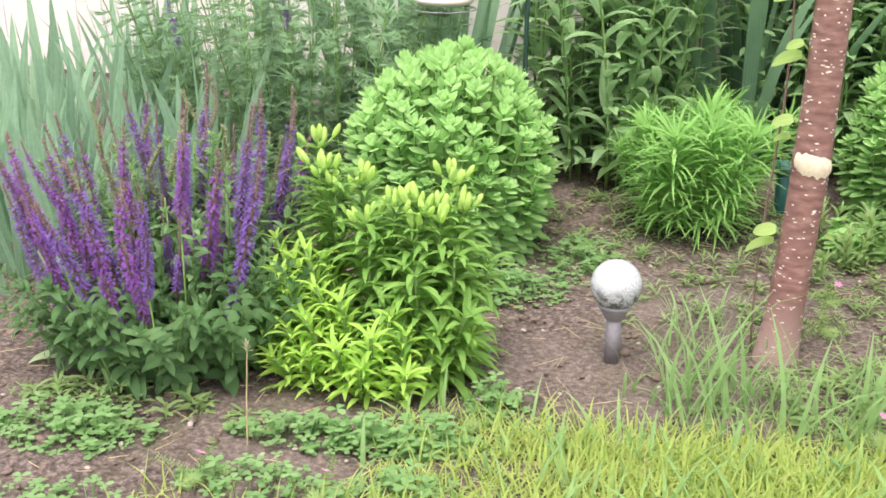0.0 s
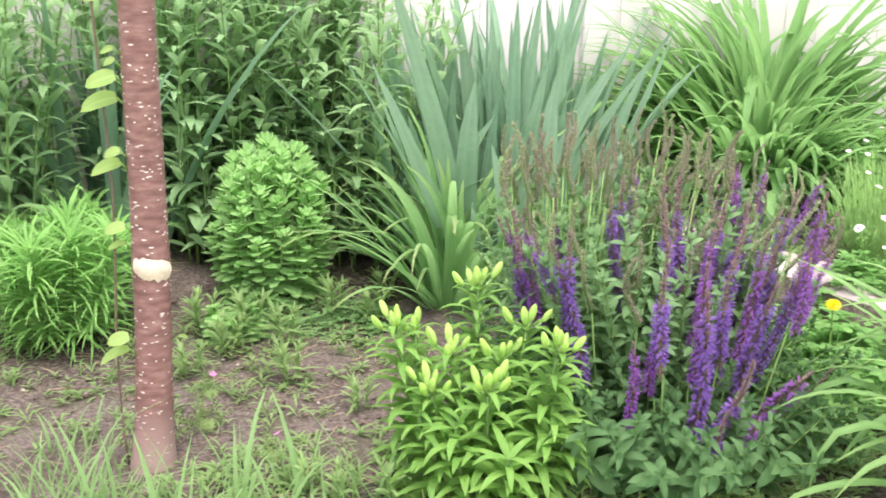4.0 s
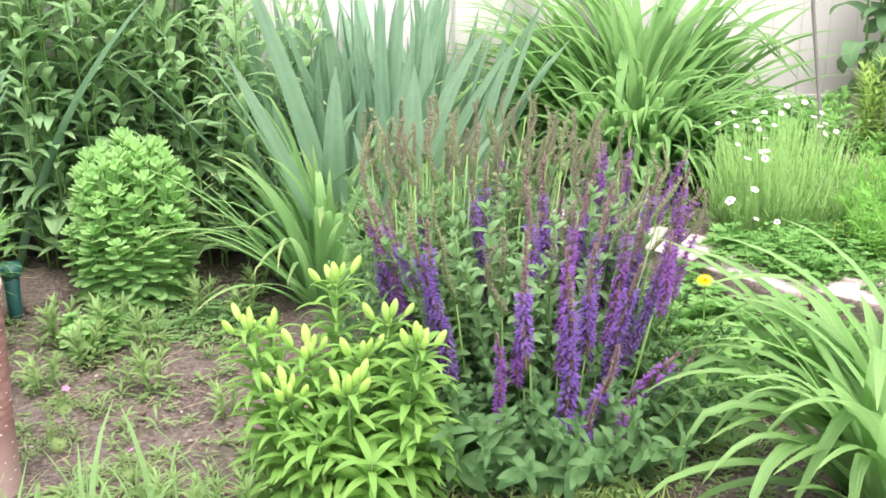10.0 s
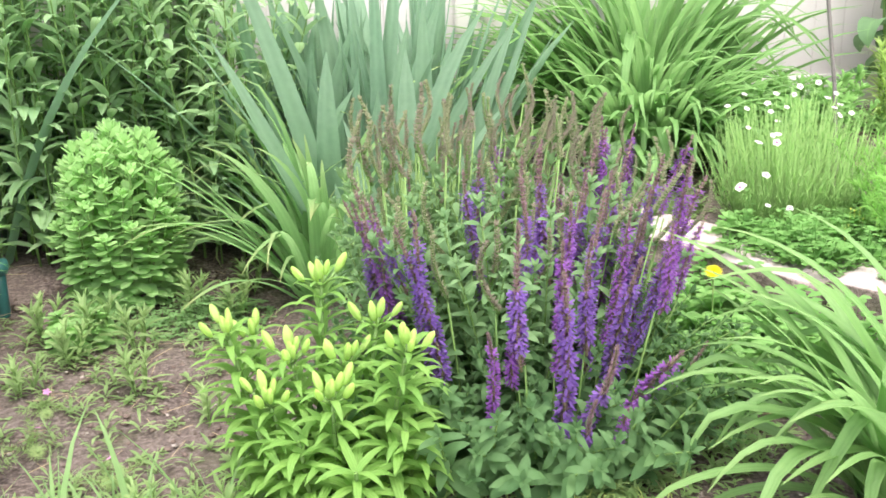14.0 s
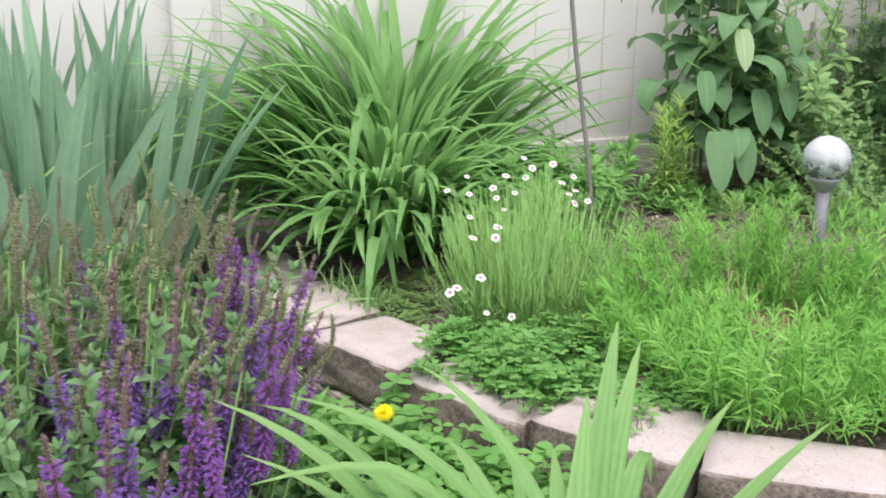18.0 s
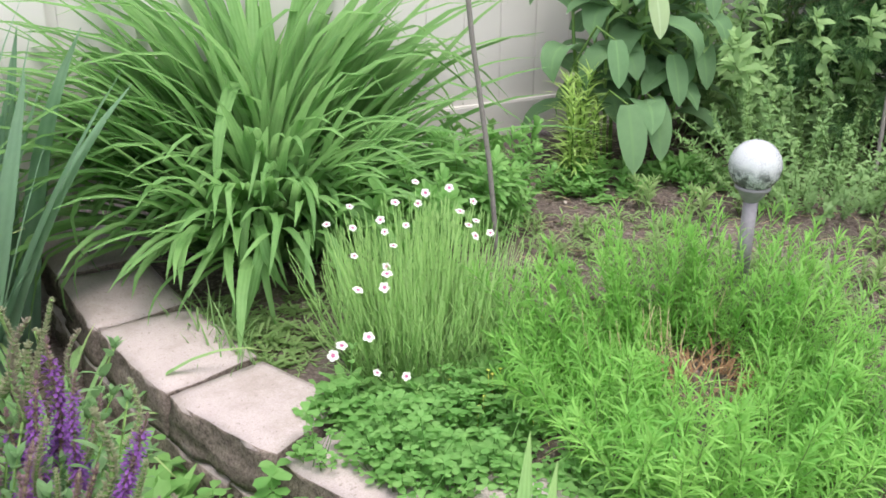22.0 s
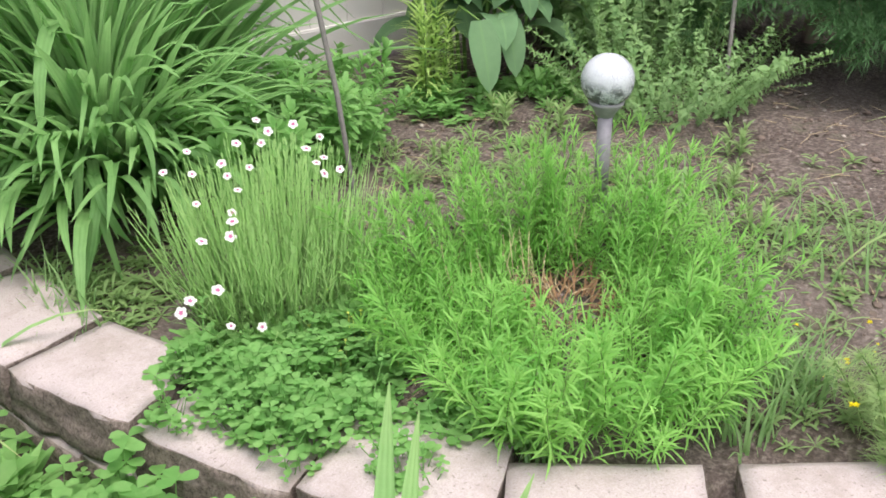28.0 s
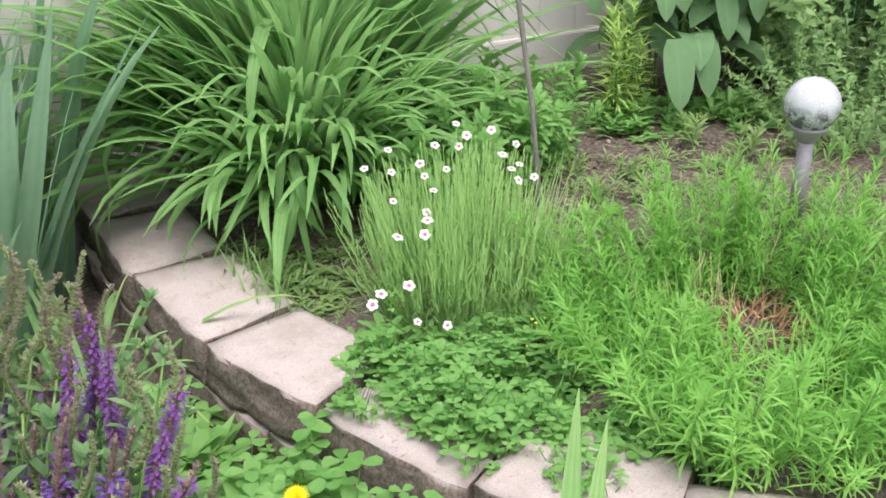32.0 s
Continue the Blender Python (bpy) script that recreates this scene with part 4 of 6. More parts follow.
def lily_stalk(root, name, m, length, leaves, rows, r, mat=None, label=""):
    """A lily stem with its whorls of leaves as parts of it."""
    at = lambda t: np.array([0.02 * t * t, 0.01 * t, length * t])
    st = piece(name, Soup().add(tube([at(t) for t in np.linspace(0, 1, 5)], np.linspace(0.0045, 0.003, 5), 6)).mesh(name, STEM), root, m, label)
    for k in range(rows):
        t = 0.06 + 0.92 * k / (rows - 1)
        for j in range(5 if rows > 13 else 4):
            az = k * 0.75 + j * (1.2566 if rows > 13 else 1.571) + r.uniform(-0.25, 0.25)
            piece("leaf", r.choice(leaves), st, spin(az, r.uniform(-0.15, 0.15) - 0.25 * t, at(t), (1.12 - 0.42 * t) * r.uniform(0.8, 1.1)))
    return st


def lily(x, y, stalks, limes, label, seed, leafy_stalks=()):
    """Stalks by the places of their tips; limes: low yellow-green shoots (x, y, length)."""
    root = thing("lily", (x, y, gz(x, y)), label, "lily plant", "budding lilies")
    r = random.Random(seed)

    def rise(tip):
        foot = Vector((tip[0] * 0.72, tip[1] * 0.72, -0.005))
        d = Vector(tip) - foot
        return Matrix.Translation(foot) @ d.to_track_quat("Z", "X").to_matrix().to_4x4() @ Matrix.Rotation(r.uniform(0, 6), 4, "Z"), d.length

    for tip in stalks:
        m, ln = rise(tip)
        st = lily_stalk(root, "stalk", m, ln, LILYLEAF, 6 + int(30 * ln), r)
        for j in range(r.randint(5, 8)):
            a, up = j * 2.4 + r.uniform(-0.2, 0.2), (0.35, 0.95)[j % 2] + r.uniform(-0.15, 0.15)
            if j == 0:
                up = 0.05
            reach = 0.018 + 0.012 * (j % 2)
            c = Vector((0.02 + reach * math.sin(up) * math.cos(a), 0.01 + reach * math.sin(up) * math.sin(a), ln - 0.02 + reach * math.cos(up) + 0.008 * (j % 3)))
            piece("bud", r.choice(BUDS), st, spin(a, up * 0.5, c, r.uniform(0.62, 0.92)), "pale yellow-green closed bud")
            piece("flower_stalk", Soup().add(tube([(0.02, 0.01, ln - 0.012), tuple(c)], [0.0018, 0.0022], 4)).mesh("flower_stalk", STEM), st)
    for tip in leafy_stalks:
        m, ln = rise(tip)
        lily_stalk(root, "stalk", m, ln, LILYLEAF, 5 + int(30 * ln), r)
    for sx, sy, ln in limes:
        lily_stalk(root, "young_shoot", spin(math.atan2(sy, sx), 0.10 + 0.18 * r.random(), (sx, sy, 0)), ln, LIMELEAF, 5 + int(30 * ln), r, None, "young yellow-green leafy shoot")


lily(-0.610, 1.68, [(-0.152, 0.10, 0.385), (-0.096, 0.06, 0.36), (-0.030, 0.08, 0.335), (0.019, 0.02, 0.315), (0.067, 0.04, 0.31), (0.106, 0.10, 0.345), (0.156, 0.06, 0.30), (0.131, 0.0, 0.295), (0.055, -0.02, 0.28), (-0.005, -0.02, 0.285), (-0.107, 0.04, 0.325)],
     [(-0.14, -0.03, 0.20), (-0.10, -0.05, 0.22), (-0.07, -0.02, 0.25), (-0.12, 0.01, 0.25), (-0.15, -0.06, 0.12), (-0.11, -0.09, 0.13), (-0.07, -0.08, 0.16), (-0.03, -0.06, 0.18), (-0.03, -0.10, 0.12), (0.01, -0.09, 0.14), (0.05, -0.08, 0.13), (0.09, -0.06, 0.12), (-0.16, -0.02, 0.15), (-0.05, -0.04, 0.20), (-0.09, 0.0, 0.22), (0.02, -0.05, 0.16), (0.12, -0.03, 0.11), (-0.13, -0.10, 0.08), (-0.08, -0.11, 0.09), (0.0, -0.12, 0.08), (0.06, -0.11, 0.08), (-0.04, 0.0, 0.22)],
     "clump of lilies in tight pale buds with yellow-green young shoots", 8,
     [(0.10, -0.05, 0.22), (0.16, -0.01, 0.24), (0.06, -0.05, 0.23), (0.13, 0.03, 0.26), (0.17, 0.05, 0.22), (0.02, 0.02, 0.26), (0.16, -0.05, 0.16)])
lily(0.640, 1.64, [(-0.115, 0.060, 0.30), (-0.08, 0.10, 0.265), (0.02, 0.085, 0.345), (0.075, -0.095, 0.295), (0.080, 0.02, 0.285), (-0.03, 0.03, 0.26), (-0.015, -0.095, 0.22), (0.03, -0.03, 0.245), (-0.08, -0.01, 0.215)],
     [], "clump of lilies topped with tight pale yellow-green buds", 9,
     [(0.055, -0.13, 0.18), (-0.065, -0.09, 0.16), (0.12, -0.06, 0.21), (-0.12, 0.0, 0.17), (0.0, -0.14, 0.145), (-0.10, -0.06, 0.13), (0.10, -0.11, 0.14)])


def strap_leaves(seed, ln, wd, mat, lift, droop, n=9, count=6, shape="strap", fold=0.35):
    r = random.Random(seed)
    out = []
    for k in range(count):
        f = k / max(1, count - 1)
        out.append(Soup().add(blade(ln * r.uniform(0.8, 1.1), wd * r.uniform(0.8, 1.15), n, lift + r.uniform(-0.12, 0.12), droop[0] + (droop[1] - droop[0]) * f, shape, fold, r.uniform(-0.15, 0.15), 1.7)).mesh("leaf", mat))
    return out


def tuft(name, x, y, leaves, count, radius, label, category, seed, spread=0.6, size=(0.75, 1.1), group="", upright=1.3, z=None, tilt=None, right=1.0):
    """A clump of strap leaves that fan out from a small crown; each leaf is a part."""
    root = thing(name, (x, y, gz(x, y) if z is None else z), label, category, group)
    r = random.Random(seed)
    for k in range(count):
        f = ((k + 0.5) / count) ** 0.6
        az = k * 2.39996 + r.uniform(-0.4, 0.4)
        p = (radius * f * math.cos(az), radius * f * math.sin(az), -0.01)
        lean = spread * (f ** upright) + (-spread * 0.5 if tilt is None else tilt)
        lean *= right if math.cos(az) > 0.2 and lean > 0 else 1.0
        piece("leaf", r.choice(leaves), root, spin(az + r.uniform(-0.5, 0.5), lean + r.uniform(-0.10, 0.10), p, r.uniform(*size)))
    return root


def arching(seed, ln, wd, mat, lift, droop, count, n=11, snapped=0.35, sway=0.25, shape="ribbon"):
    """Arching leaves, no two alike; some of them snapped near the tip."""
    r, out = random.Random(seed), []
    for _ in range(count):
        snap = r.uniform(0.4, 1.6) if r.random() < snapped else 0.0
        out.append(Soup().add(blade(ln * r.uniform(0.72, 1.12), wd * r.uniform(0.7, 1.2), n, r.uniform(*lift), r.uniform(*droop), shape, r.uniform(0.08, 0.35), r.uniform(-sway, sway), r.uniform(1.2, 2.6), snap, r.uniform(0.5, 0.85))).mesh("leaf", mat))
    return out


BIGDAY = arching(70, 0.82, 0.0330, DAYLILY, (1.10, 1.5), (0.4, 1.75), 36, 12, 0.5, 0.25, "tongue")
bigday = thing("daylily", (2.05, 2.84, gz(2.05, 2.84)), "large arching fountain of green daylily leaves", "daylily", "daylily clumps")
r = random.Random(11)
for k in range(300):
    f, az = r.random() ** 0.7, r.uniform(0, 6.283)
    piece("leaf", r.choice(BIGDAY), bigday, spin(az + r.gauss(0, 0.35), -0.25 + 0.85 * f + r.gauss(0, 0.15), (0.15 * f * math.cos(az), 0.15 * f * math.sin(az), -0.01), r.uniform(0.6, 1.08) * (0.66 if math.sin(az) < -0.2 else 1.0)))
inner, r = Soup(), random.Random(52)
for k in range(680):
    az, f = r.uniform(0, 6.283), r.random()
    snap = r.uniform(0.3, 1.5) if r.random() < 0.3 else 0.0
    inner.add(blade(r.uniform(0.45, 0.92) * (0.64 if math.sin(az) < -0.2 else 1.0), r.uniform(0.020, 0.033), 9, r.uniform(1.1, 1.55), r.uniform(0.5, 1.8), "tongue", 0.4, r.uniform(-0.3, 0.3), r.uniform(1.2, 2.5), snap, r.uniform(0.5, 0.85)), spin(az, -0.1 + 0.5 * f + r.gauss(0, 0.1), (0.14 * f * math.cos(az), 0.12 * f * math.sin(az), -0.01)))
tagged(piece("inner_leaves", inner.mesh("inner_leaves", DAYLILY), bigday), kind="stuff")
YOUNGDAY = arching(72, 0.60, 0.036, DAYLIME, (1.05, 1.45), (0.3, 2.1), 18, 11, 0.3)
tuft("daylily", 0.94, 2.64, YOUNGDAY, 130, 0.09, "small light green daylily clump with arching leaves", "daylily", 12, 0.9, (0.6, 1.12), "daylily clumps")
FOREDAY = arching(73, 0.54, 0.046, FOREGREEN, (0.95, 1.45), (0.6, 2.0), 20, 12, 0.25, 0.15)
foreday = tuft("daylily", 1.45, 1.21, FOREDAY, 46, 0.075, "light green daylily clump with broad arching leaves", "daylily", 13, 0.55, (0.65, 1.1), "daylily clumps", tilt=-0.10)
r = random.Random(61)
for k in range(36):
    long_leaf = Soup().add(blade(r.uniform(0.42, 0.62), r.uniform(0.036, 0.052), 12, r.uniform(0.85, 1.45), r.uniform(0.9, 1.9), "ribbon", 0.38, r.uniform(-0.15, 0.15), r.uniform(1.2, 2.0), r.uniform(0.4, 1.2) if r.random() < 0.25 else 0.0, r.uniform(0.55, 0.8))).mesh("leaf", FOREGREEN)
    piece("leaf", long_leaf, foreday, spin(r.uniform(1.9, 3.9), 0, (r.uniform(-0.06, 0.06), r.uniform(-0.05, 0.08), 0)))
for az, lift, droop, ln, snap in ((0.82, 1.02, 0.95, 0.66, 0.0), (0.74, 0.98, 0.80, 0.61, 0.0), (0.42, 0.92, 0.80, 0.56, 0.0), (-0.15, 1.10, 0.60, 0.52, 0.0), (0.62, 1.00, 0.70, 0.50, 1.4)):
    tall = Soup().add(blade(ln, 0.048, 12, lift, droop, "ribbon", 0.3, 0.0, 1.4, snap, 0.75)).mesh("leaf", FOREGREEN)
    piece("leaf", tall, foreday, spin(az, 0, (0.03, 0.03, 0)))
LOWDAY = arching(77, 0.40, 0.017, DAYLIME, (0.8, 1.3), (0.6, 1.9), 12, 9, 0.35)
tuft("daylily", 1.40, 2.46, LOWDAY, 34, 0.08, "sparse tuft of narrow arching daylily leaves beside the wall", "daylily", 63, 0.6, (0.6, 1.15), "daylily clumps", tilt=-0.1)
SWORD = strap_leaves(74, 0.90, 0.066, IRIS, 1.50, (0.0, 0.45), 8, 10, "dagger", 0.16)
SWORDDARK = strap_leaves(75, 0.82, 0.036, IRISDARK, 1.50, (0.1, 0.9), 8, 6, "dagger", 0.2)
IRISLABEL = "iris clump with broad upright blue-green sword leaves"
tuft("iris", 1.17, 2.82, SWORD, 150, 0.22, IRISLABEL, "iris", 14, 1.0, (0.45, 1.05), "iris clumps", tilt=-0.42, right=0.62)
tuft("iris", 1.42, 3.04, SWORD, 40, 0.13, IRISLABEL, "iris", 15, 0.30, (0.6, 0.9), "iris clumps")
tuft("iris", -1.56, 2.25, SWORD, 44, 0.22, IRISLABEL, "iris", 16, 0.9, (0.32, 0.55), "iris clumps")
tuft("iris", -0.88, 3.10, SWORD, 46, 0.24, IRISLABEL, "iris", 17, 0.7, (0.75, 1.1), "iris clumps")
tuft("iris", -1.80, 2.42, SWORD, 40, 0.22, IRISLABEL, "iris", 35, 0.8, (0.36, 0.62), "iris clumps")
tuft("iris", -1.62, 2.02, SWORD, 30, 0.18, IRISLABEL, "iris", 36, 0.8, (0.32, 0.54), "iris clumps")
tuft("iris", 1.02, 3.04, SWORD, 56, 0.18, IRISLABEL, "iris", 34, 0.8, (0.6, 0.95), "iris clumps")
tuft("iris", 0.07, 3.18, SWORDDARK, 40, 0.16, "shaded iris clump with long dark blue-green leaves", "iris", 18, 0.6, (0.8, 1.15), "iris clumps")
tuft("iris", -1.60, 2.75, SWORD, 36, 0.24, IRISLABEL, "iris", 19, 0.9, (0.4, 0.66), "iris clumps")
tuft("iris", -1.72, 3.15, SWORD, 30, 0.24, IRISLABEL, "iris", 30, 0.9, (0.4, 0.66), "iris clumps")
tuft("iris", -1.36, 3.02, SWORD, 26, 0.20, IRISLABEL, "iris", 31, 0.9, (0.4, 0.7), "iris clumps")
tuft("iris", -1.44, 1.95, SWORD, 24, 0.14, IRISLABEL, "iris", 32, 1.0, (0.3, 0.52), "iris clumps")
tuft("iris", -2.08, 2.95, SWORD, 32, 0.26, IRISLABEL, "iris", 33, 0.9, (0.35, 0.6), "iris clumps")
tuft("iris", -1.28, 2.30, SWORD, 34, 0.16, IRISLABEL, "iris", 29, 0.9, (0.38, 0.64), "iris clumps")

BORDER = [leafy_shoot(80 + k, 0.86, 17, (0.150, 0.128)[k % 2], (0.052, 0.044)[k % 2], PHLOX, 0.05, "lance", (0.45, 0.65)[k % 2], (1.0, 1.3)[k % 2], None, 0.40, 0.0042, 2, 5, 0.16, 0.35) for k in range(8)]


def border(x, y, rx, ry, count, label, seed, size=(0.8, 1.1)):
    root = thing("border_perennial", (x, y, gz(x, y)), label, "perennial plant", "tall leafy perennials")
    fill(root, "stem", BORDER, count, rx, ry, random.Random(seed), 0.12, size)


border(-0.30, 3.05, 0.24, 0.22, 54, "tall leafy green perennial with narrow pointed leaves", 21)
border(0.42, 3.22, 0.34, 0.20, 84, "tall leafy green perennial with narrow pointed leaves", 22, (0.85, 1.15))
border(0.78, 3.06, 0.17, 0.18, 30, "tall leafy green perennial with narrow pointed leaves", 23, (0.75, 1.0))


def feather_shoot(seed, length, mat=None, size=1.0, wide=0.0034):
    r, s = random.Random(seed), Soup()
    at = lambda t: np.array([0.03 * t * t, 0, length * t])
    ts = [0.0] + [0.10 + 0.88 * k / 14 for k in range(15)] + [1.0]
    s.add(tube([at(t) for t in ts], [0.003 - 0.002 * t for t in ts], 4), None, 1)
    for k in range(15):
        t = 0.10 + 0.88 * k / 14
        az = k * 2.4
        m0 = spin(az, 0, at(t))
        for j in range(9):
            fan = (j - 4) * 0.30
            s.add(blade(size * 0.085 * (1.1 - 0.5 * t) * r.uniform(0.7, 1.1), wide, 3, 0.55 + r.uniform(-0.3, 0.3), 0.8, "thin", 0.1, r.uniform(-0.4, 0.4)), m0 @ Matrix.Rotation(fan, 4, "Z") @ Matrix.Translation((0.02 * size, 0, 0)))
    return s.rooted().mesh("feathery_stem", mat or FEATHER, STEM)


FEATHERS = [feather_shoot(90 + k, 0.62) for k in range(5)]
lark = thing("larkspur", (-1.12, 2.72, gz(-1.12, 2.72)), "dark green larkspur with finely cut feathery leaves and few blue flowers", "larkspur")
fill(lark, "stem", FEATHERS, 105, 0.38, 0.26, random.Random(24), 0.28, (0.75, 1.15))
BLUE = [flower_spike(8, 0.12, (0.0, 1.0), 0).rooted().mesh("blue_spike", STEM, VIOLET, VIOLET)]
for dx, dy, z in ((-0.31, -0.14, 0.40), (-0.005, -0.12, 0.46), (-0.10, -0.05, 0.60)):
    piece("flower_spike", BLUE[0], lark, Matrix.Translation((dx, dy, z)), "small blue-violet flower spike")
    piece("flower_stem", Soup().add(tube([(dx * 0.8, dy * 0.6, 0), (dx * 0.95, dy * 0.9, z * 0.6), (dx, dy, z)], 0.002, 4)).mesh("flower_stem", STEM), lark)

LINEAR = [leafy_shoot(100 + k, 0.28, 19, 0.105, 0.0075, STRAPGREEN, 0.10, "thin", 0.55, 1.1, None, 0.05, 0.0030, 6, 4, 0.2, 0.15) for k in range(4)]
tufted = thing("needle_leaf_perennial", (-0.06, 2.62, gz(-0.06, 2.62)), "bushy bright green perennial with long narrow arching leaves", "perennial plant")
fill(tufted, "stem", LINEAR, 22, 0.10, 0.10, random.Random(25), 0.40, (0.8, 1.15))

# ---- raised bed planting ----
ASTERS = [leafy_shoot(110 + k, (0.16, 0.20, 0.23)[k % 3], 17, (0.046, 0.058, 0.054)[k % 3], (0.0056, 0.0076, 0.0066)[k % 3], ASTER, 0.05, "lance", (0.5, 0.85, 0.65)[k % 3], (0.6, 1.4, 1.0)[k % 3], None, 0.25, 0.0014, (2, 3, 2)[k % 3], 3, 0.15, 0.45) for k in range(9)]
MX, MY = 2.350, 1.770
mound = thing("aster_mound", (MX, MY, gz(MX, MY)), "wide mound of bright green narrow-leaved shoots with a bare brown middle", "perennial plant")
VIEWSIDE = math.atan2(-0.62, -0.78)


def mound_reach(az):
    """How far the mound spreads: it spills over the wall on its lower side."""
    return 0.27 + 0.045 * max(0.0, math.cos(az + 1.25)) ** 4 + 0.13 * max(0.0, math.cos(az - VIEWSIDE)) ** 6 + 0.03 * math.sin(3 * az + 1.0)


r = random.Random(26)
for k in range(320):
    f, az = (0.055 + 0.945 * (k + 0.5) / 320) ** 0.5, k * 2.39996 + r.uniform(-0.3, 0.3)
    d = mound_reach(az) * f
    x, y = d * math.cos(az), d * math.sin(az)
    if d < 0.095 * r.uniform(0.85, 1.25):
        continue
    low = 0.62 + 0.38 * smooth(0.10, 0.24, d) if math.cos(az - VIEWSIDE) > -0.2 else 0.95
    piece("shoot", r.choice(ASTERS), mound, spin(az + r.gauss(0, 0.3), 0.08 + 0.42 * f ** 2 + r.gauss(0, 0.13), (x, y, max(gz(MX + x, MY + y), TOP if d > 0.30 else 0) - mound.location.z), float(low) * r.uniform(0.68, 1.12)) @ Matrix.Rotation(r.uniform(0, 6.3), 4, "Z"))
loose, twigs, stalks, r = Soup(), Soup(), Soup(), random.Random(27)
for k in range(3600):
    f, az = r.uniform(0.04, 1.0) ** 0.5, r.uniform(0, 6.283)
    d = mound_reach(az) * f
    x, y = d * math.cos(az), d * math.sin(az)
    if d < 0.105:
        continue
    high = r.uniform(0, 0.09) * (1.2 - f)
    loose.add(blade(r.uniform(0.03, 0.08), r.uniform(0.003, 0.007), 3, r.uniform(0.5, 1.5), r.uniform(-0.2, 1.3), "lance", 0.15, r.uniform(-0.4, 0.4)), spin(r.uniform(0, 6.283), 0, (x, y, high)))
tagged(piece("loose_leaves", loose.mesh("loose_leaves", ASTER), mound), kind="stuff")
for k in range(230):
    az, rr = r.uniform(0, 6.3), 0.085 * r.random() ** 0.5
    p = (rr * math.cos(az), rr * math.sin(az), r.uniform(0, 0.02))
    twigs.add(blade(r.uniform(0.03, 0.085), 0.0028, 4, r.uniform(0.1, 1.3), r.uniform(0.2, 1.9), "thin", 0.3, r.uniform(-0.5, 0.5)), spin(az + r.uniform(-1.2, 1.2), 0, p), 1 if k % 6 == 0 else 0)
piece("dead_centre", twigs.mesh("dead_centre", DEADTWIG, STRAW), mound, Matrix.Translation((-0.002, -0.005, 0.012)), "dead brown tangled tuft")
for k in range(46):
    p = np.array([r.uniform(-0.14, 0.14), r.uniform(0.03, 0.20), 0.0])
    d = np.array([r.uniform(-0.3, 0.3), r.uniform(-0.1, 0.3), 1.0]) * r.uniform(0.06, 0.15)
    stalks.add(tube([p, p + d * 0.6, p + d], [0.0010, 0.0008, 0.0005], 4))
tagged(piece("straw_tuft", stalks.mesh("straw_tuft", STRAW), mound, None, "thin dry straw-coloured stalks"), kind="stuff")


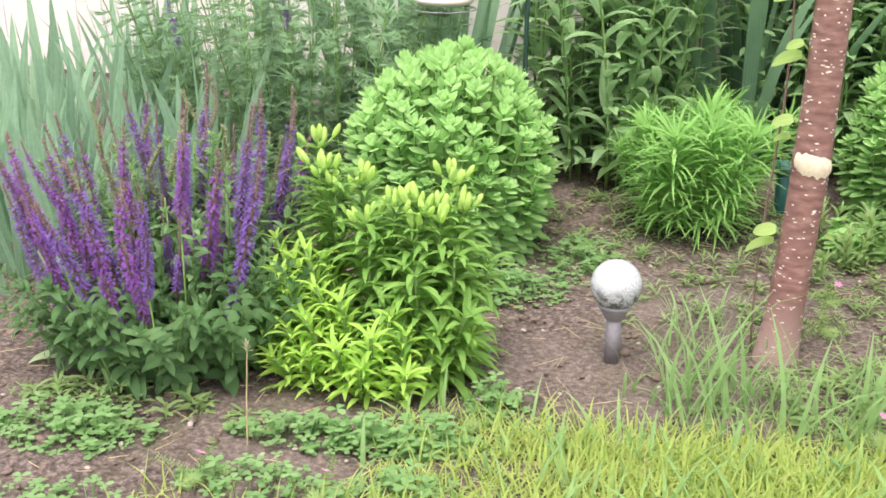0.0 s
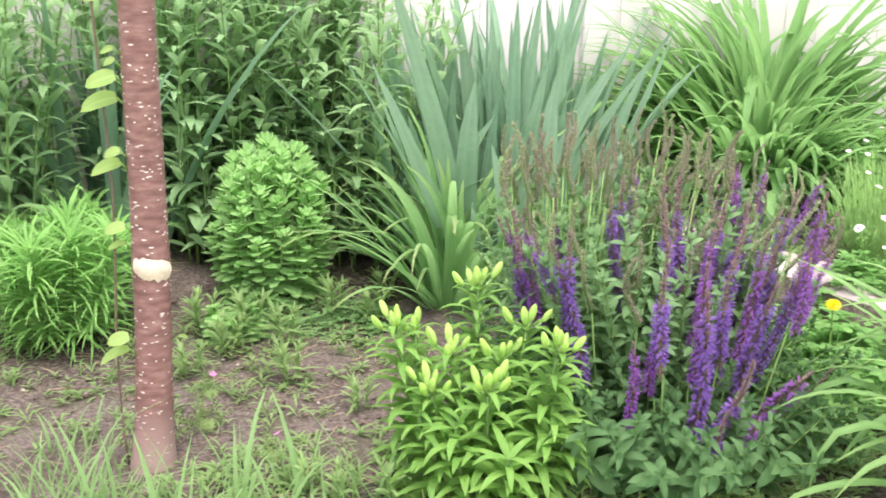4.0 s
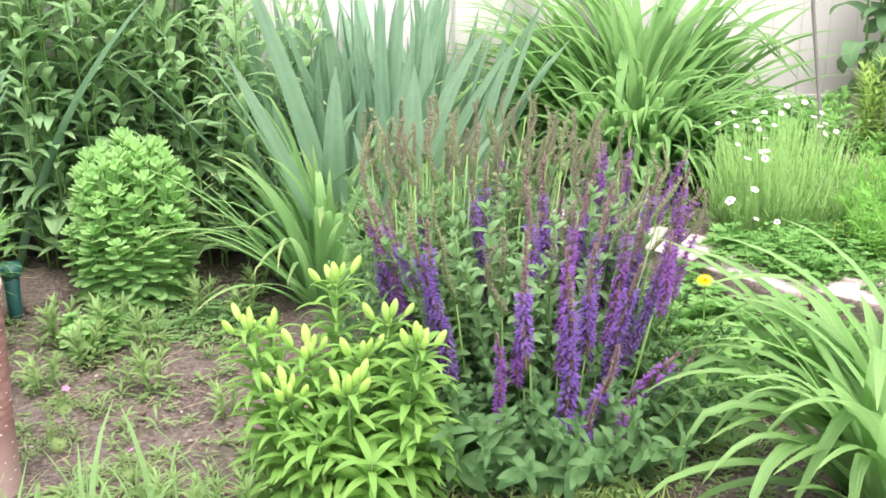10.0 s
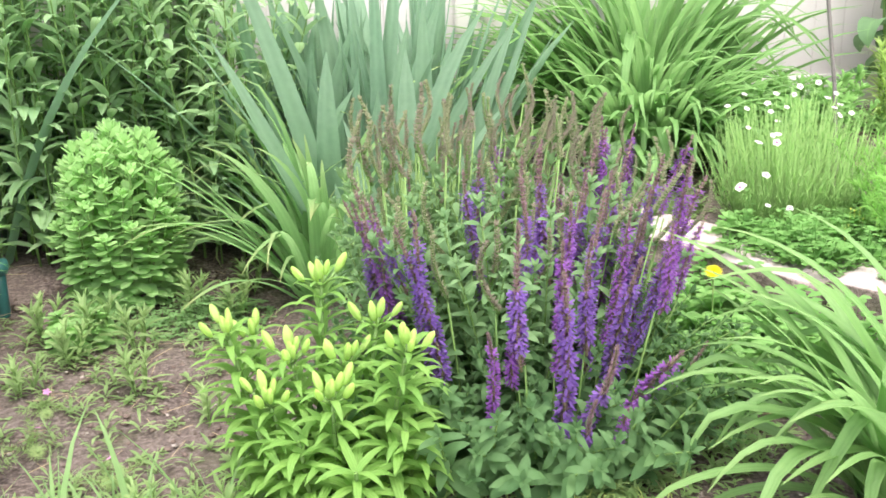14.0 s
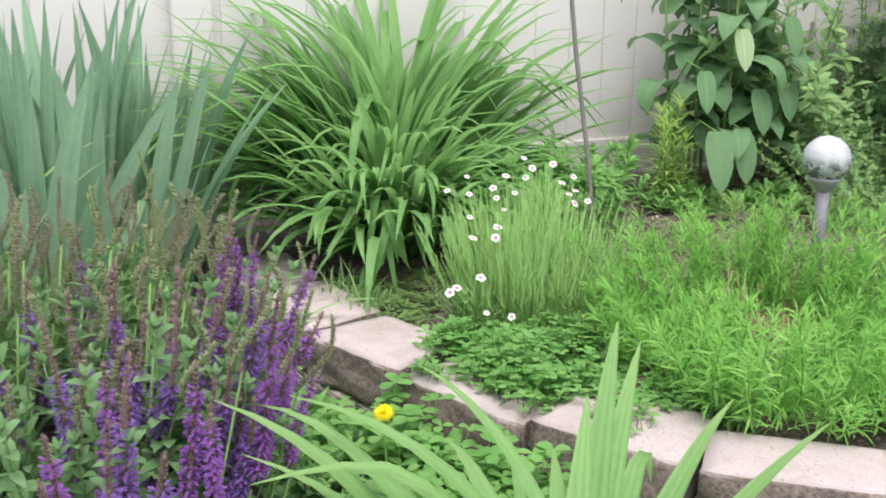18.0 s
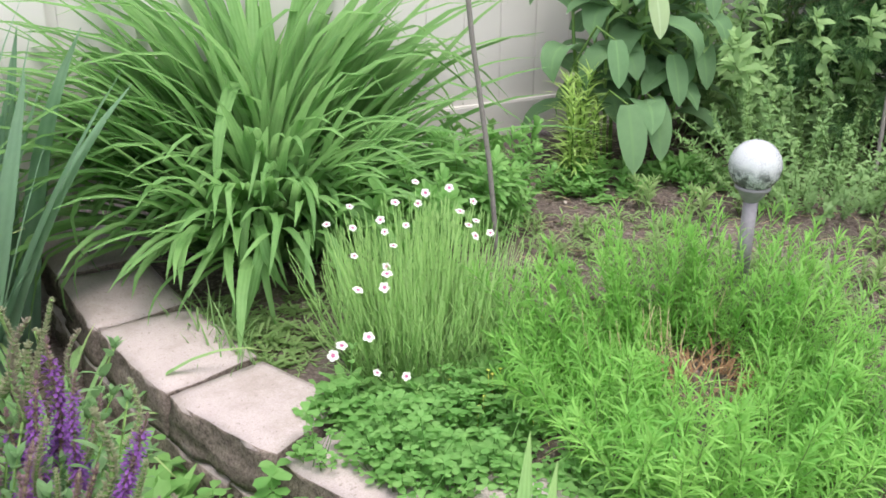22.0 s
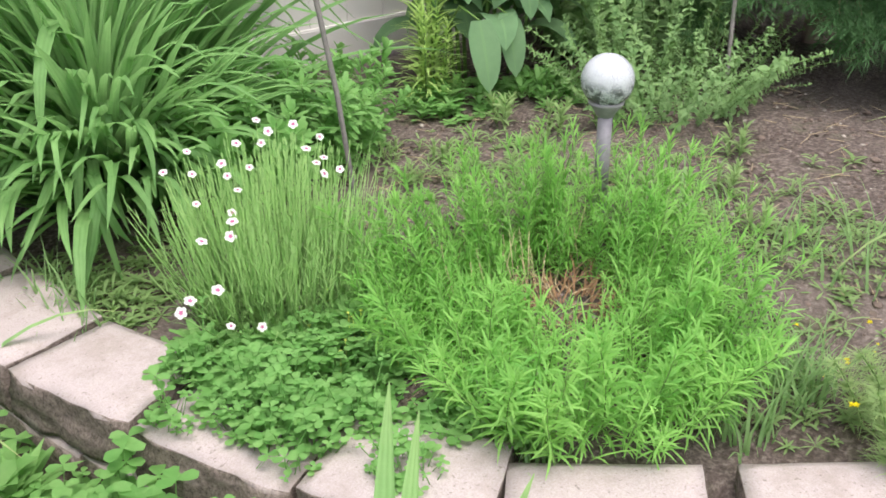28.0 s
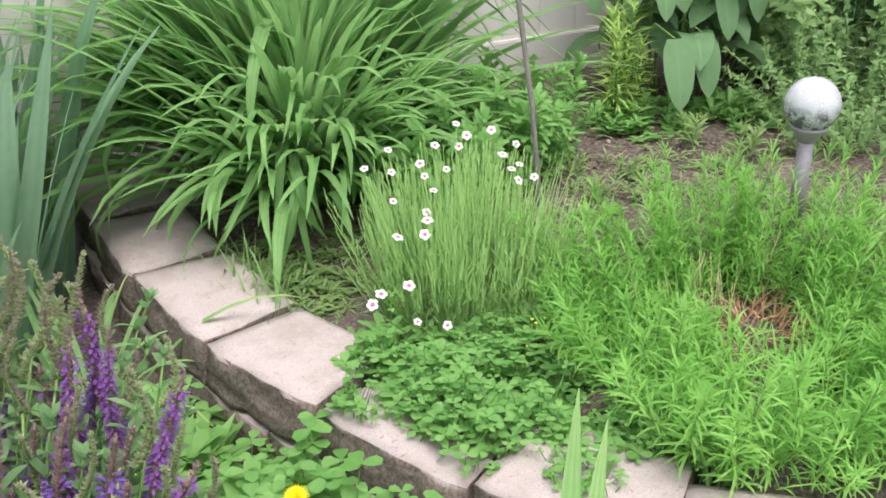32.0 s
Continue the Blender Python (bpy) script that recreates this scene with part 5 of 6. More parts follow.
def dianthus():
    x, y = 2.045, 2.175
    root = thing("dianthus", (x, y, gz(x, y)), "fine-stemmed dianthus tuft dotted with small white flowers", "dianthus plant")
    r, s = random.Random(28), Soup()
    for k in range(820):
        f, az = r.random() ** 0.5, r.uniform(0, 6.283)
        bx, by = 0.150 * f * math.cos(az), 0.140 * f * math.sin(az)
        lean, h = 0.24 * f + r.gauss(0, 0.13), r.uniform(0.13, 0.35) * (1 - 0.28 * f)
        d = np.array([math.sin(lean) * math.cos(az), math.sin(lean) * math.sin(az), math.cos(lean)])
        p = np.array([bx, by, 0])
        mid = p + d * h * 0.5 + [r.uniform(-0.010, 0.010), r.uniform(-0.010, 0.010), 0]
        s.add(tube([p, mid, p + d * h], [0.0010, 0.0009, 0.0007], 4), None, 0)
        for j in range(4):
            t = r.uniform(0.08, 0.8)
            s.add(blade(r.uniform(0.02, 0.045), 0.0019, 3, r.uniform(0.7, 1.3), 0.5, "thin", 0.1), spin(r.uniform(0, 6.3), 0, p + d * h * t), 0)
        if r.random() < 0.75:
            s.add(blade(0.016, 0.0056, 2, 1.4, 0, "ovate", 0.6), spin(az, 0, p + d * h), 0)
    for k in range(700):
        f, az = r.random() ** 0.5, r.uniform(0, 6.283)
        s.add(blade(r.uniform(0.03, 0.08), 0.0024, 3, r.uniform(0.2, 1.4), r.uniform(0, 1.2), "thin", 0.1, r.uniform(-0.4, 0.4)), spin(az + r.uniform(-1, 1), 0, (0.17 * f * math.cos(az), 0.16 * f * math.sin(az), r.uniform(0, 0.05))), 0)
    tagged(piece("stem_tuft", s.mesh("stem_tuft", PINK), root), kind="stuff")
    fl, ring = Soup(), Soup()
    for j in range(5):
        fl.add(blade(0.0115, 0.0125, 3, 0.25, 0.35, "obovate", 0.15), spin(j * 1.2566))
        ring.add(blade(0.0050, 0.0044, 2, 0.36, 0.2, "obovate", 0.1), spin(j * 1.2566, 0, (0, 0, 0.0009)))
    fl, ring = fl.mesh("flower", PETAL), ring.mesh("eye", RING)
    low = [(-0.255, -0.105, 0.130), (-0.200, -0.128, 0.158), (-0.222, -0.075, 0.125), (-0.196, -0.090, 0.228), (-0.150, -0.100, 0.225), (-0.135, -0.085, 0.240), (-0.14, -0.15, 0.075), (-0.18, -0.12, 0.08)]
    high = [(-0.008, 0.018, 0.541), (0.042, -0.017, 0.53), (0.007, 0.008, 0.52), (0.078, -0.041, 0.504), (-0.039, 0.038, 0.502), (-0.004, 0.015, 0.5), (0.037, -0.057, 0.498), (0.055, -0.081, 0.484), (0.042, -0.077, 0.477),
            (0.045, -0.092, 0.461), (0.069, -0.105, 0.466), (-0.122, 0.058, 0.505), (-0.129, 0.037, 0.473), (-0.084, 0.016, 0.485), (-0.084, 0.002, 0.467), (-0.05, -0.014, 0.477), (-0.079, -0.018, 0.446), (-0.142, 0.012, 0.431), (-0.101, -0.029, 0.415), (-0.165, 0.066, 0.478)]
    spots = [Vector(p) for p in low] + [Vector((a, b, c - 0.19)) for a, b, c in high]
    for k, p in enumerate(spots):
        f = piece("flower", fl, root, spin(-1.75 + r.uniform(-0.7, 0.7), r.uniform(0.2, 0.95), p + Vector((0, 0, 0.006)), r.uniform(0.75, 1.0) * (1.0 if k < 6 else 0.78)), "white five-petalled flower with a crimson eye")
        piece("eye", ring, f)
        piece("flower_stem", Soup().add(tube([(p.x * 0.55, p.y * 0.55, 0), (p.x * 0.8, p.y * 0.8, p.z * 0.55), tuple(p)], [0.0011, 0.001, 0.0008], 4)).mesh("flower_stem", PINK), root)


dianthus()


CRANE = [leafy_shoot(170 + k, 0.20, 11, 0.046, 0.019, CLOVER, 0.1, "obovate", 0.4, 0.5, None, 0.1, 0.0016, 4, 3, 0.22, 0.5) for k in range(3)]
crane = thing("cranesbill", (2.36, 2.62, gz(2.36, 2.62)), "low green leafy cranesbill mound below the fence", "perennial plant")
fill(crane, "stem", CRANE, 80, 0.24, 0.18, random.Random(53), 0.55, (0.7, 1.15))


def trefoil(r, size, height):
    s = Soup()
    lean, az = r.uniform(0, 0.5), r.uniform(0, 6.3)
    top = np.array([math.sin(lean) * math.cos(az), math.sin(lean) * math.sin(az), math.cos(lean)]) * height
    s.add(tube([(0, 0, 0), tuple(top)], [0.0008, 0.0007], 4), None, 0)
    a0 = r.uniform(0, 6.3)
    for j in range(3):
        s.add(blade(size, size * 0.95, 3, 0.18 + r.uniform(-0.2, 0.2), 0.3, "obovate", 0.2), spin(a0 + j * 2.094, 0, top), 0)
    return np.concatenate(s.v), np.concatenate(s.uv), np.concatenate(s.q)


def carpet(name, label, category, mat, spots, make, seed, on=None):
    """Ground cover: many small plants in one mesh. spots: (x, y, radius x, radius y, count)."""
    r, s = random.Random(seed), Soup()
    kinds = [make(r) for _ in range(36)]
    for x, y, rx, ry, count in spots:
        for _ in range(count):
            f, az = r.random() ** 0.6, r.uniform(0, 6.283)
            px, py = x + rx * f * math.cos(az), y + ry * f * math.sin(az)
            d = inside(np.array([px]), np.array([py]))[0]
            z = TOP if on and 0.01 < d < 0.19 else gz(px, py)
            s.add(r.choice(kinds), spin(r.uniform(0, 6.3), 0, (px, py, z), r.uniform(0.7, 1.2)) @ Matrix.Diagonal((1, 1, 1.2 - 0.95 * f ** 1.5, 1)))
    ob = new(name, s.mesh(name, mat))
    return tagged(ob, label, category, kind="stuff")


carpet("clover", "spreading patch of bright green clover over soil and blocks", "clover", CLOVER,
       [(1.97, 1.97, 0.19, 0.15, 760), (1.84, 1.93, 0.10, 0.12, 280), (1.80, 1.82, 0.08, 0.09, 90), (1.88, 1.66, 0.05, 0.06, 50), (2.02, 1.70, 0.06, 0.08, 130), (1.83, 1.86, 0.05, 0.10, 120), (1.71, 1.99, 0.03, 0.05, 30), (1.92, 1.79, 0.05, 0.07, 120), (1.82, 2.08, 0.07, 0.06, 160), (2.06, 1.58, 0.03, 0.05, 50)],
       lambda r: trefoil(r, r.choice((r.uniform(0.006, 0.011), r.uniform(0.009, 0.021))), r.uniform(0.008, 0.085)), 31, True)
carpet("clover", "lush low clover at the foot of the stone edging", "clover", CLOVER,
       [(1.52, 1.90, 0.16, 0.28, 520), (1.66, 1.60, 0.12, 0.14, 230), (1.62, 1.80, 0.07, 0.16, 260), (1.585, 1.86, 0.045, 0.10, 130), (1.66, 1.68, 0.045, 0.10, 120), (1.71, 1.60, 0.06, 0.12, 140), (1.84, 1.42, 0.06, 0.08, 60), (1.46, 2.24, 0.09, 0.16, 110), (1.48, 1.68, 0.18, 0.16, 250), (1.30, 1.62, 0.12, 0.14, 90)],
       lambda r: trefoil(r, r.uniform(0.012, 0.028), r.uniform(0.03, 0.14)), 34)
carpet("clover", "low patch of clover and cinquefoil at the lawn edge", "clover", DULLCLOVER,
       [(-0.60, 1.42, 0.20, 0.04, 240), (-0.46, 1.44, 0.10, 0.05, 130), (-1.04, 1.36, 0.15, 0.07, 230), (-0.66, 1.27, 0.15, 0.05, 110), (-0.92, 1.15, 0.20, 0.06, 80), (-0.45, 1.30, 0.10, 0.05, 60), (-0.60, 1.12, 0.12, 0.06, 60), (-0.45, 2.10, 0.14, 0.09, 240), (-0.30, 2.32, 0.10, 0.16, 160), (0.62, 2.55, 0.16, 0.14, 330), (0.40, 2.62, 0.12, 0.10, 200), (-0.38, 1.58, 0.06, 0.06, 90)],
       lambda r: trefoil(r, r.uniform(0.008, 0.0150), r.uniform(0.008, 0.050)), 32)


def sorrel_flower(r):
    s = Soup()
    h = r.uniform(0.045, 0.08)
    s.add(tube([(0, 0, 0), (0.004, 0, h)], [0.0003, 0.0003], 4))
    for j in range(5):
        s.add(blade(r.uniform(0.003, 0.0045), 0.0032, 2, 0.6, 0.3, "obovate", 0.3), spin(j * 1.2566, 0, (0.004, 0, h)))
    return np.concatenate(s.v), np.concatenate(s.uv), np.concatenate(s.q)


carpet("sorrel_flowers", "tiny yellow wood sorrel flowers over the clover", "flowers", LEMON, [(2.02, 1.96, 0.17, 0.14, 46), (2.12, 2.08, 0.08, 0.08, 10)], sorrel_flower, 36)


def rosette(r, n, ln, wd, lift=0.7, shape="lance"):
    s = Soup()
    for j in range(n):
        s.add(blade(ln * r.uniform(0.7, 1.15), wd, 4, lift + r.uniform(-0.3, 0.3), 0.9, shape, 0.2), spin(j * 2.4 + r.uniform(-0.3, 0.3), 0, (0, 0, 0.004 * j)))
    return np.concatenate(s.v), np.concatenate(s.uv), np.concatenate(s.q)


carpet("weeds", "leafy low weeds mixed into the clover", "weeds", CLOVER, [(1.92, 2.03, 0.12, 0.10, 190), (2.05, 1.97, 0.14, 0.12, 150), (1.86, 2.12, 0.07, 0.08, 60), (2.17, 2.02, 0.07, 0.10, 70), (2.90, 2.60, 0.2, 0.12, 70), (3.12, 2.5, 0.14, 0.12, 70)],
       lambda r: rosette(r, r.randint(6, 11), r.uniform(0.03, 0.06), r.uniform(0.011, 0.018), 1.0, "obovate"), 35)
carpet("weeds", "broad-leaved weeds crowding the foot of the wall", "weeds", CLOVER, [(1.50, 1.92, 0.10, 0.16, 42), (1.60, 1.76, 0.07, 0.12, 36), (1.55, 1.84, 0.06, 0.08, 22), (1.64, 1.66, 0.05, 0.08, 22), (1.49, 2.18, 0.06, 0.12, 18), (1.74, 1.56, 0.05, 0.08, 14)],
       lambda r: rosette(r, r.randint(6, 9), r.uniform(0.08, 0.14), r.uniform(0.024, 0.042), 1.05, r.choice(("ovate", "obovate"))), 37)
carpet("weeds", "scattered small grey-green weed seedlings on bare soil", "weeds", WEED,
       [(-1.0, 1.46, 0.22, 0.06, 40), (0.42, 2.36, 0.26, 0.22, 75), (0.25, 2.05, 0.25, 0.20, 36), (0.40, 1.80, 0.26, 0.14, 60), (0.15, 1.74, 0.22, 0.10, 55), (0.35, 1.62, 0.26, 0.08, 45), (2.95, 1.35, 0.3, 0.2, 55), (2.75, 1.75, 0.10, 0.3, 22), (2.85, 1.55, 0.16, 0.2, 28), (2.70, 2.02, 0.2, 0.1, 40), (1.32, 1.42, 0.22, 0.12, 60), (1.0, 1.42, 0.2, 0.08, 70), (1.78, 2.42, 0.12, 0.16, 110), (-0.02, 2.10, 0.22, 0.2, 34), (-0.22, 2.40, 0.2, 0.2, 40), (0.85, 1.52, 0.25, 0.08, 60), (1.25, 1.55, 0.14, 0.14, 30), (1.30, 1.85, 0.15, 0.2, 60), (2.72, 1.55, 0.22, 0.20, 34), (2.62, 2.20, 0.26, 0.14, 50), (2.46, 1.36, 0.12, 0.08, 25), (1.80, 2.50, 0.14, 0.2, 110), (0.55, 1.58, 0.16, 0.06, 40), (3.0, 1.7, 0.3, 0.3, 45), (2.55, 2.36, 0.30, 0.16, 60), (2.80, 1.95, 0.25, 0.22, 34), (2.05, 2.45, 0.2, 0.14, 90), (0.10, 2.45, 0.3, 0.3, 90), (-0.3, 2.62, 0.2, 0.2, 50)],
       lambda r: rosette(r, r.randint(5, 9), r.uniform(0.016, 0.045), r.uniform(0.005, 0.010), 0.7, r.choice(("lance", "obovate"))), 33)
carpet("clover", "tall lobed clover leaves standing against the stone edging", "clover", CLOVER, [(1.600, 1.96, 0.04, 0.06, 60), (1.605, 1.86, 0.05, 0.08, 85), (1.655, 1.74, 0.05, 0.08, 80), (1.72, 1.61, 0.04, 0.06, 45)],
       lambda r: trefoil(r, r.uniform(0.016, 0.030), r.uniform(0.08, 0.175)), 38)
STEMMY = [leafy_shoot(120 + k, 0.085, 7, 0.062, 0.015, WEED, 0.05, "lance", 0.8, 0.9, None, 0.2, 0.0016, 2, 4, 0.22, 0.4) for k in range(4)]
for k, (x, y, sc) in enumerate(((0.36, 2.50, 1.2), (0.44, 2.42, 1.0), (0.30, 2.42, 0.9), (0.60, 2.60, 1.0), (0.68, 2.52, 0.9), (0.41, 2.20, 0.9), (0.26, 2.58, 1.0), (0.52, 2.02, 0.7), (0.20, 2.30, 0.8), (0.48, 1.62, 0.8), (0.40, 1.66, 0.7), (0.35, 1.72, 0.7), (0.75, 2.66, 0.9), (2.52, 2.42, 0.5), (2.60, 2.34, 0.5), (2.86, 2.40, 0.8), (2.92, 2.28, 0.8), (2.46, 2.30, 0.45), (2.80, 2.22, 0.6), (3.02, 2.22, 0.8), (2.90, 1.80, 0.7), (2.80, 1.66, 0.7), (3.10, 1.90, 0.7))):
    w = thing("weed", (x, y, gz(x, y)), "small upright grey-green weed on bare soil", "weed", "loose weeds")
    for j in range(3):
        piece("stem", STEMMY[(k + j) % 4], w, spin(j * 2.1, 0.25, (0.012 * math.cos(j * 2.1), 0.012 * math.sin(j * 2.1), 0), sc))


def grass(name, label, mat, spots, seed, ln, wd, lift=(1.0, 1.5), droop=(0.3, 1.4)):
    r, s = random.Random(seed), Soup()
    kinds = [blade(r.uniform(*ln), r.uniform(*wd), 4, r.uniform(*lift), r.uniform(*droop), "thin", 0.25, r.uniform(-0.2, 0.2)) for _ in range(30)]
    for x, y, rx, ry, count in spots:
        for _ in range(count):
            px, py = x + rx * r.uniform(-1, 1), y + ry * r.uniform(-1, 1)
            if r.random() < smooth(0.25, 1.0, abs(px - x) / rx) * 0.75:
                continue
            s.add(r.choice(kinds), spin(r.uniform(0, 6.3), 0, (px, py, gz(px, py) - 0.002)))
    return tagged(new(name, s.mesh(name, mat)), label, "grass", kind="stuff")


grass("lawn_grass", "ragged yellow-green lawn edge in front of the bed", LAWN, [(0.00, 1.30, 0.55, 0.22, 11000), (0.20, 1.48, 0.6, 0.10, 3200), (-0.15, 1.05, 0.7, 0.2, 4800), (0.75, 1.30, 0.4, 0.16, 2200)], 41, (0.020, 0.068), (0.0018, 0.0052), (0.7, 1.5), (0.0, 1.6))
grass("dry_grass", "dead straw-coloured blades in the lawn edge", DRYBLADE, [(0.05, 1.32, 0.6, 0.20, 900), (0.6, 1.35, 0.4, 0.16, 300)], 44, (0.02, 0.06), (0.0016, 0.0034), (0.3, 1.3), (0.2, 1.8))
grass("broad_lawn_grass", "broad fresh green blades standing in the lawn edge", TURF, [(0.0, 1.38, 0.55, 0.14, 260), (0.2, 1.2, 0.5, 0.12, 160)], 45, (0.05, 0.11), (0.004, 0.009), (1.0, 1.5), (0.2, 1.2))
grass("tall_grass", "long loose grass blades round the young tree", TURF, [(-0.04, 1.80, 0.12, 0.12, 70), (0.02, 1.66, 0.22, 0.08, 120), (0.28, 1.70, 0.20, 0.10, 70), (-0.05, 1.98, 0.12, 0.08, 30), (2.47, 1.38, 0.06, 0.05, 120), (2.86, 1.50, 0.12, 0.12, 55), (2.33, 1.40, 0.06, 0.05, 90), (2.44, 1.48, 0.06, 0.06, 60), (2.06, 1.60, 0.06, 0.07, 70), (2.80, 1.75, 0.10, 0.2, 45), (1.72, 2.46, 0.10, 0.14, 140)], 42, (0.05, 0.17), (0.0025, 0.0065), (1.1, 1.5), (0.2, 1.3))


grass("wide_grass", "broad pale grass blades between solar light and tree", TURF, [(0.0, 1.70, 0.12, 0.10, 24), (0.10, 1.58, 0.20, 0.05, 18), (0.30, 1.62, 0.16, 0.08, 14)], 62, (0.10, 0.26), (0.007, 0.012), (1.15, 1.5), (0.2, 1.2))


def storksbill(x, y, seed):
    root = thing("storksbill", (x, y, gz(x, y)), "small lawn weed with ferny leaves and a pink flower", "weed", "pink-flowered lawn weeds")
    r = random.Random(seed)
    for k in range(4):
        piece("leaf_stem", POPPYLEAF[k % 3], root, spin(k * 1.6, 0.9, (0, 0, 0), r.uniform(0.3, 0.5)))
    fl = Soup()
    for j in range(5):
        fl.add(blade(0.0085, 0.0072, 3, 0.35, 0.3, "obovate", 0.2), spin(j * 1.2566))
    piece("flower", fl.mesh("flower", ROSE), root, spin(r.uniform(0, 6), 0.5, (0.01, -0.01, 0.055)), "tiny pink five-petalled flower")
    piece("flower_stem", Soup().add(tube([(0, 0, 0), (0.006, -0.004, 0.03), (0.01, -0.01, 0.055)], 0.0008, 4)).mesh("flower_stem", STEM), root)


POPPYLEAF = [feather_shoot(160 + k, 0.17, POPPY, 0.50, 0.0019) for k in range(3)]
for k, (x, y) in enumerate(((0.23, 2.18), (0.205, 2.03), (0.10, 1.95), (0.225, 1.62), (-0.405, 1.525), (-0.775, 1.275), (-0.58, 1.27), (0.31, 1.86))):
    storksbill(x, y, 300 + k)


def seed_stalk(x, y, h):
    root = thing("dry_weed_stalk", (x, y, gz(x, y)), "thin dry stalk with a pale seed head at the lawn edge", "weed")
    piece("stem", Soup().add(tube([(0, 0, 0), (0.004, 0, h * 0.5), (0.010, 0, h)], [0.0016, 0.0013, 0.001], 5)).mesh("stem", STRAW), root)
    s = Soup()
    for j in range(16):
        s.add(blade(0.012, 0.004, 2, 0.5 + 0.05 * j, 0.2, "ovate", 0.3), spin(j * 2.4, 0, (0, 0, 0.0008 * j)))
    piece("seed_head", s.mesh("seed_head", SPENTGREEN), root, Matrix.Translation((0.010, 0, h)))


seed_stalk(-0.745, 1.385, 0.165)
dock = thing("dock", (-1.17, 1.60, gz(-1.17, 1.60)), "young dock with broad pale green leaves beside the salvia", "weed")
DOCKLEAF = Soup().add(blade(0.12, 0.062, 6, 0.8, 1.0, "ovate", 0.18)).mesh("leaf", PALE)
for a, lean, sc in ((2.2, 0.1, 1.0), (3.6, 0.4, 0.8), (5.0, 0.2, 0.75), (0.9, 0.3, 0.7)):
    piece("leaf", DOCKLEAF, dock, spin(a, lean, (0, 0, 0), sc))
blades = thing("grass_tuft", (-0.985, 1.54, gz(-0.985, 1.54)), "few loose pale grass blades in front of the salvia", "grass")
for k, (dx, ln, az, droop) in enumerate(((0.0, 0.16, 0.6, 0.3), (0.07, 0.19, 1.4, 0.2), (-0.14, 0.30, 2.4, 1.9), (0.03, 0.12, 0.2, 0.9))):
    piece("blade", Soup().add(blade(ln, 0.010, 7, 1.35, droop, "strap", 0.3)).mesh("blade", TURF), blades, spin(az, 0, (dx, 0, 0)))


def dandelion():
    x, y = 1.519, 1.813
    root = thing("dandelion", (x, y, gz(x, y)), "yellow dandelion in full flower among clover", "dandelion")
    s, r = Soup(), random.Random(43)
    for ring, n in enumerate((26, 22, 16, 10)):
        for j in range(n):
            s.add(blade(0.020 - 0.004 * ring, 0.0034, 3, 0.12 + 0.33 * ring, 0.15, "strap", 0.2), spin(j * 6.283 / n + ring * 0.3, 0, (0, 0, 0.001 * ring)))
    piece("flower_head", s.mesh("flower_head", YELLOW), root, spin(4.0, 0.45, (0, 0, 0.205)))
    piece("stem", Soup().add(tube([(0, 0, 0), (0.004, 0, 0.11), (0, 0, 0.205)], 0.0018, 6)).mesh("stem", STEM), root)
    lf = Soup().add(blade(0.075, 0.045, 5, 0.75, 0.9, "ovate", 0.15)).mesh("leaf", CLOVER)
    for a in (2.7, 3.6, 4.8, 0.6):
        piece("leaf", lf, root, spin(a, 0, (0, 0, 0.05), 0.9))


dandelion()


# ---- back of the raised bed ----
def big_leaf_plant():
    x, y = 3.10, 2.72
    root = thing("mullein", (x, y, gz(x, y)), "tall plant with large soft grey-green oval leaves against the fence", "perennial plant")
    r = random.Random(44)
    lf = [Soup().add(blade(0.20, 0.108, 7, 0.8, 1.9 + 0.3 * k, "ovate", 0.22, 0.1 * (k - 1))).mesh("leaf", MULLEIN) for k in range(3)]
    for k in range(11):
        az = k * 2.4
        bx, by, lean, h = 0.14 * math.cos(az) * (k / 11) ** 0.5, 0.10 * math.sin(az) * (k / 11) ** 0.5, 0.14 * (k / 11), r.uniform(0.65, 1.0)
        m = spin(az, lean, (bx, by, 0))
        piece("stem", Soup().add(tube([(0, 0, 0), (0.01, 0, h * 0.5), (0.0, 0, h)], [0.006, 0.005, 0.003], 6)).mesh("stem", STEM), root, m)
        for j in range(10):
            z = h * (0.22 + 0.78 * j / 10)
            piece("leaf", r.choice(lf), root, m @ spin(j * 2.4 + r.uniform(-0.3, 0.3), r.uniform(-0.1, 0.3), (0, 0, z), r.uniform(0.75, 1.15) * (1.12 - 0.35 * j / 10)))
    hang = blade(0.17, 0.092, 7, -1.05, 0.35, "ovate", 0.15)
    # One hanging leaf is paler: its lit look is put into the colour.
    hanging, pale_lit = Soup().add(hang).mesh("leaf", MULLEIN), Soup().add(hang).mesh("leaf", PALE)
    for wx, wz, sc, mesh in ((2.985, 0.73, 0.72, pale_lit), (3.17, 0.76, 0.72, hanging), (3.165, 0.60, 0.85, hanging), (2.92, 0.45, 1.05, hanging), (3.015, 0.45, 0.95, hanging), (2.86, 0.62, 0.7, hanging), (3.07, 0.56, 0.8, hanging)):
        piece("leaf", mesh, root, spin(-1.9 + 0.6 * (wx - 3.0), 0, (wx - x, 2.54 - y, wz - root.location.z), sc), "pale lit leaf" if mesh is pale_lit else "")
        piece("leaf_stalk", Soup().add(tube([(wx - x + 0.03, 0.0, wz - root.location.z - 0.10), (wx - x + 0.01, -0.10, wz - root.location.z + 0.02), (wx - x, 2.54 - y, wz - root.location.z)], [0.004, 0.003, 0.002], 5)).mesh("leaf_stalk", STEM), root)


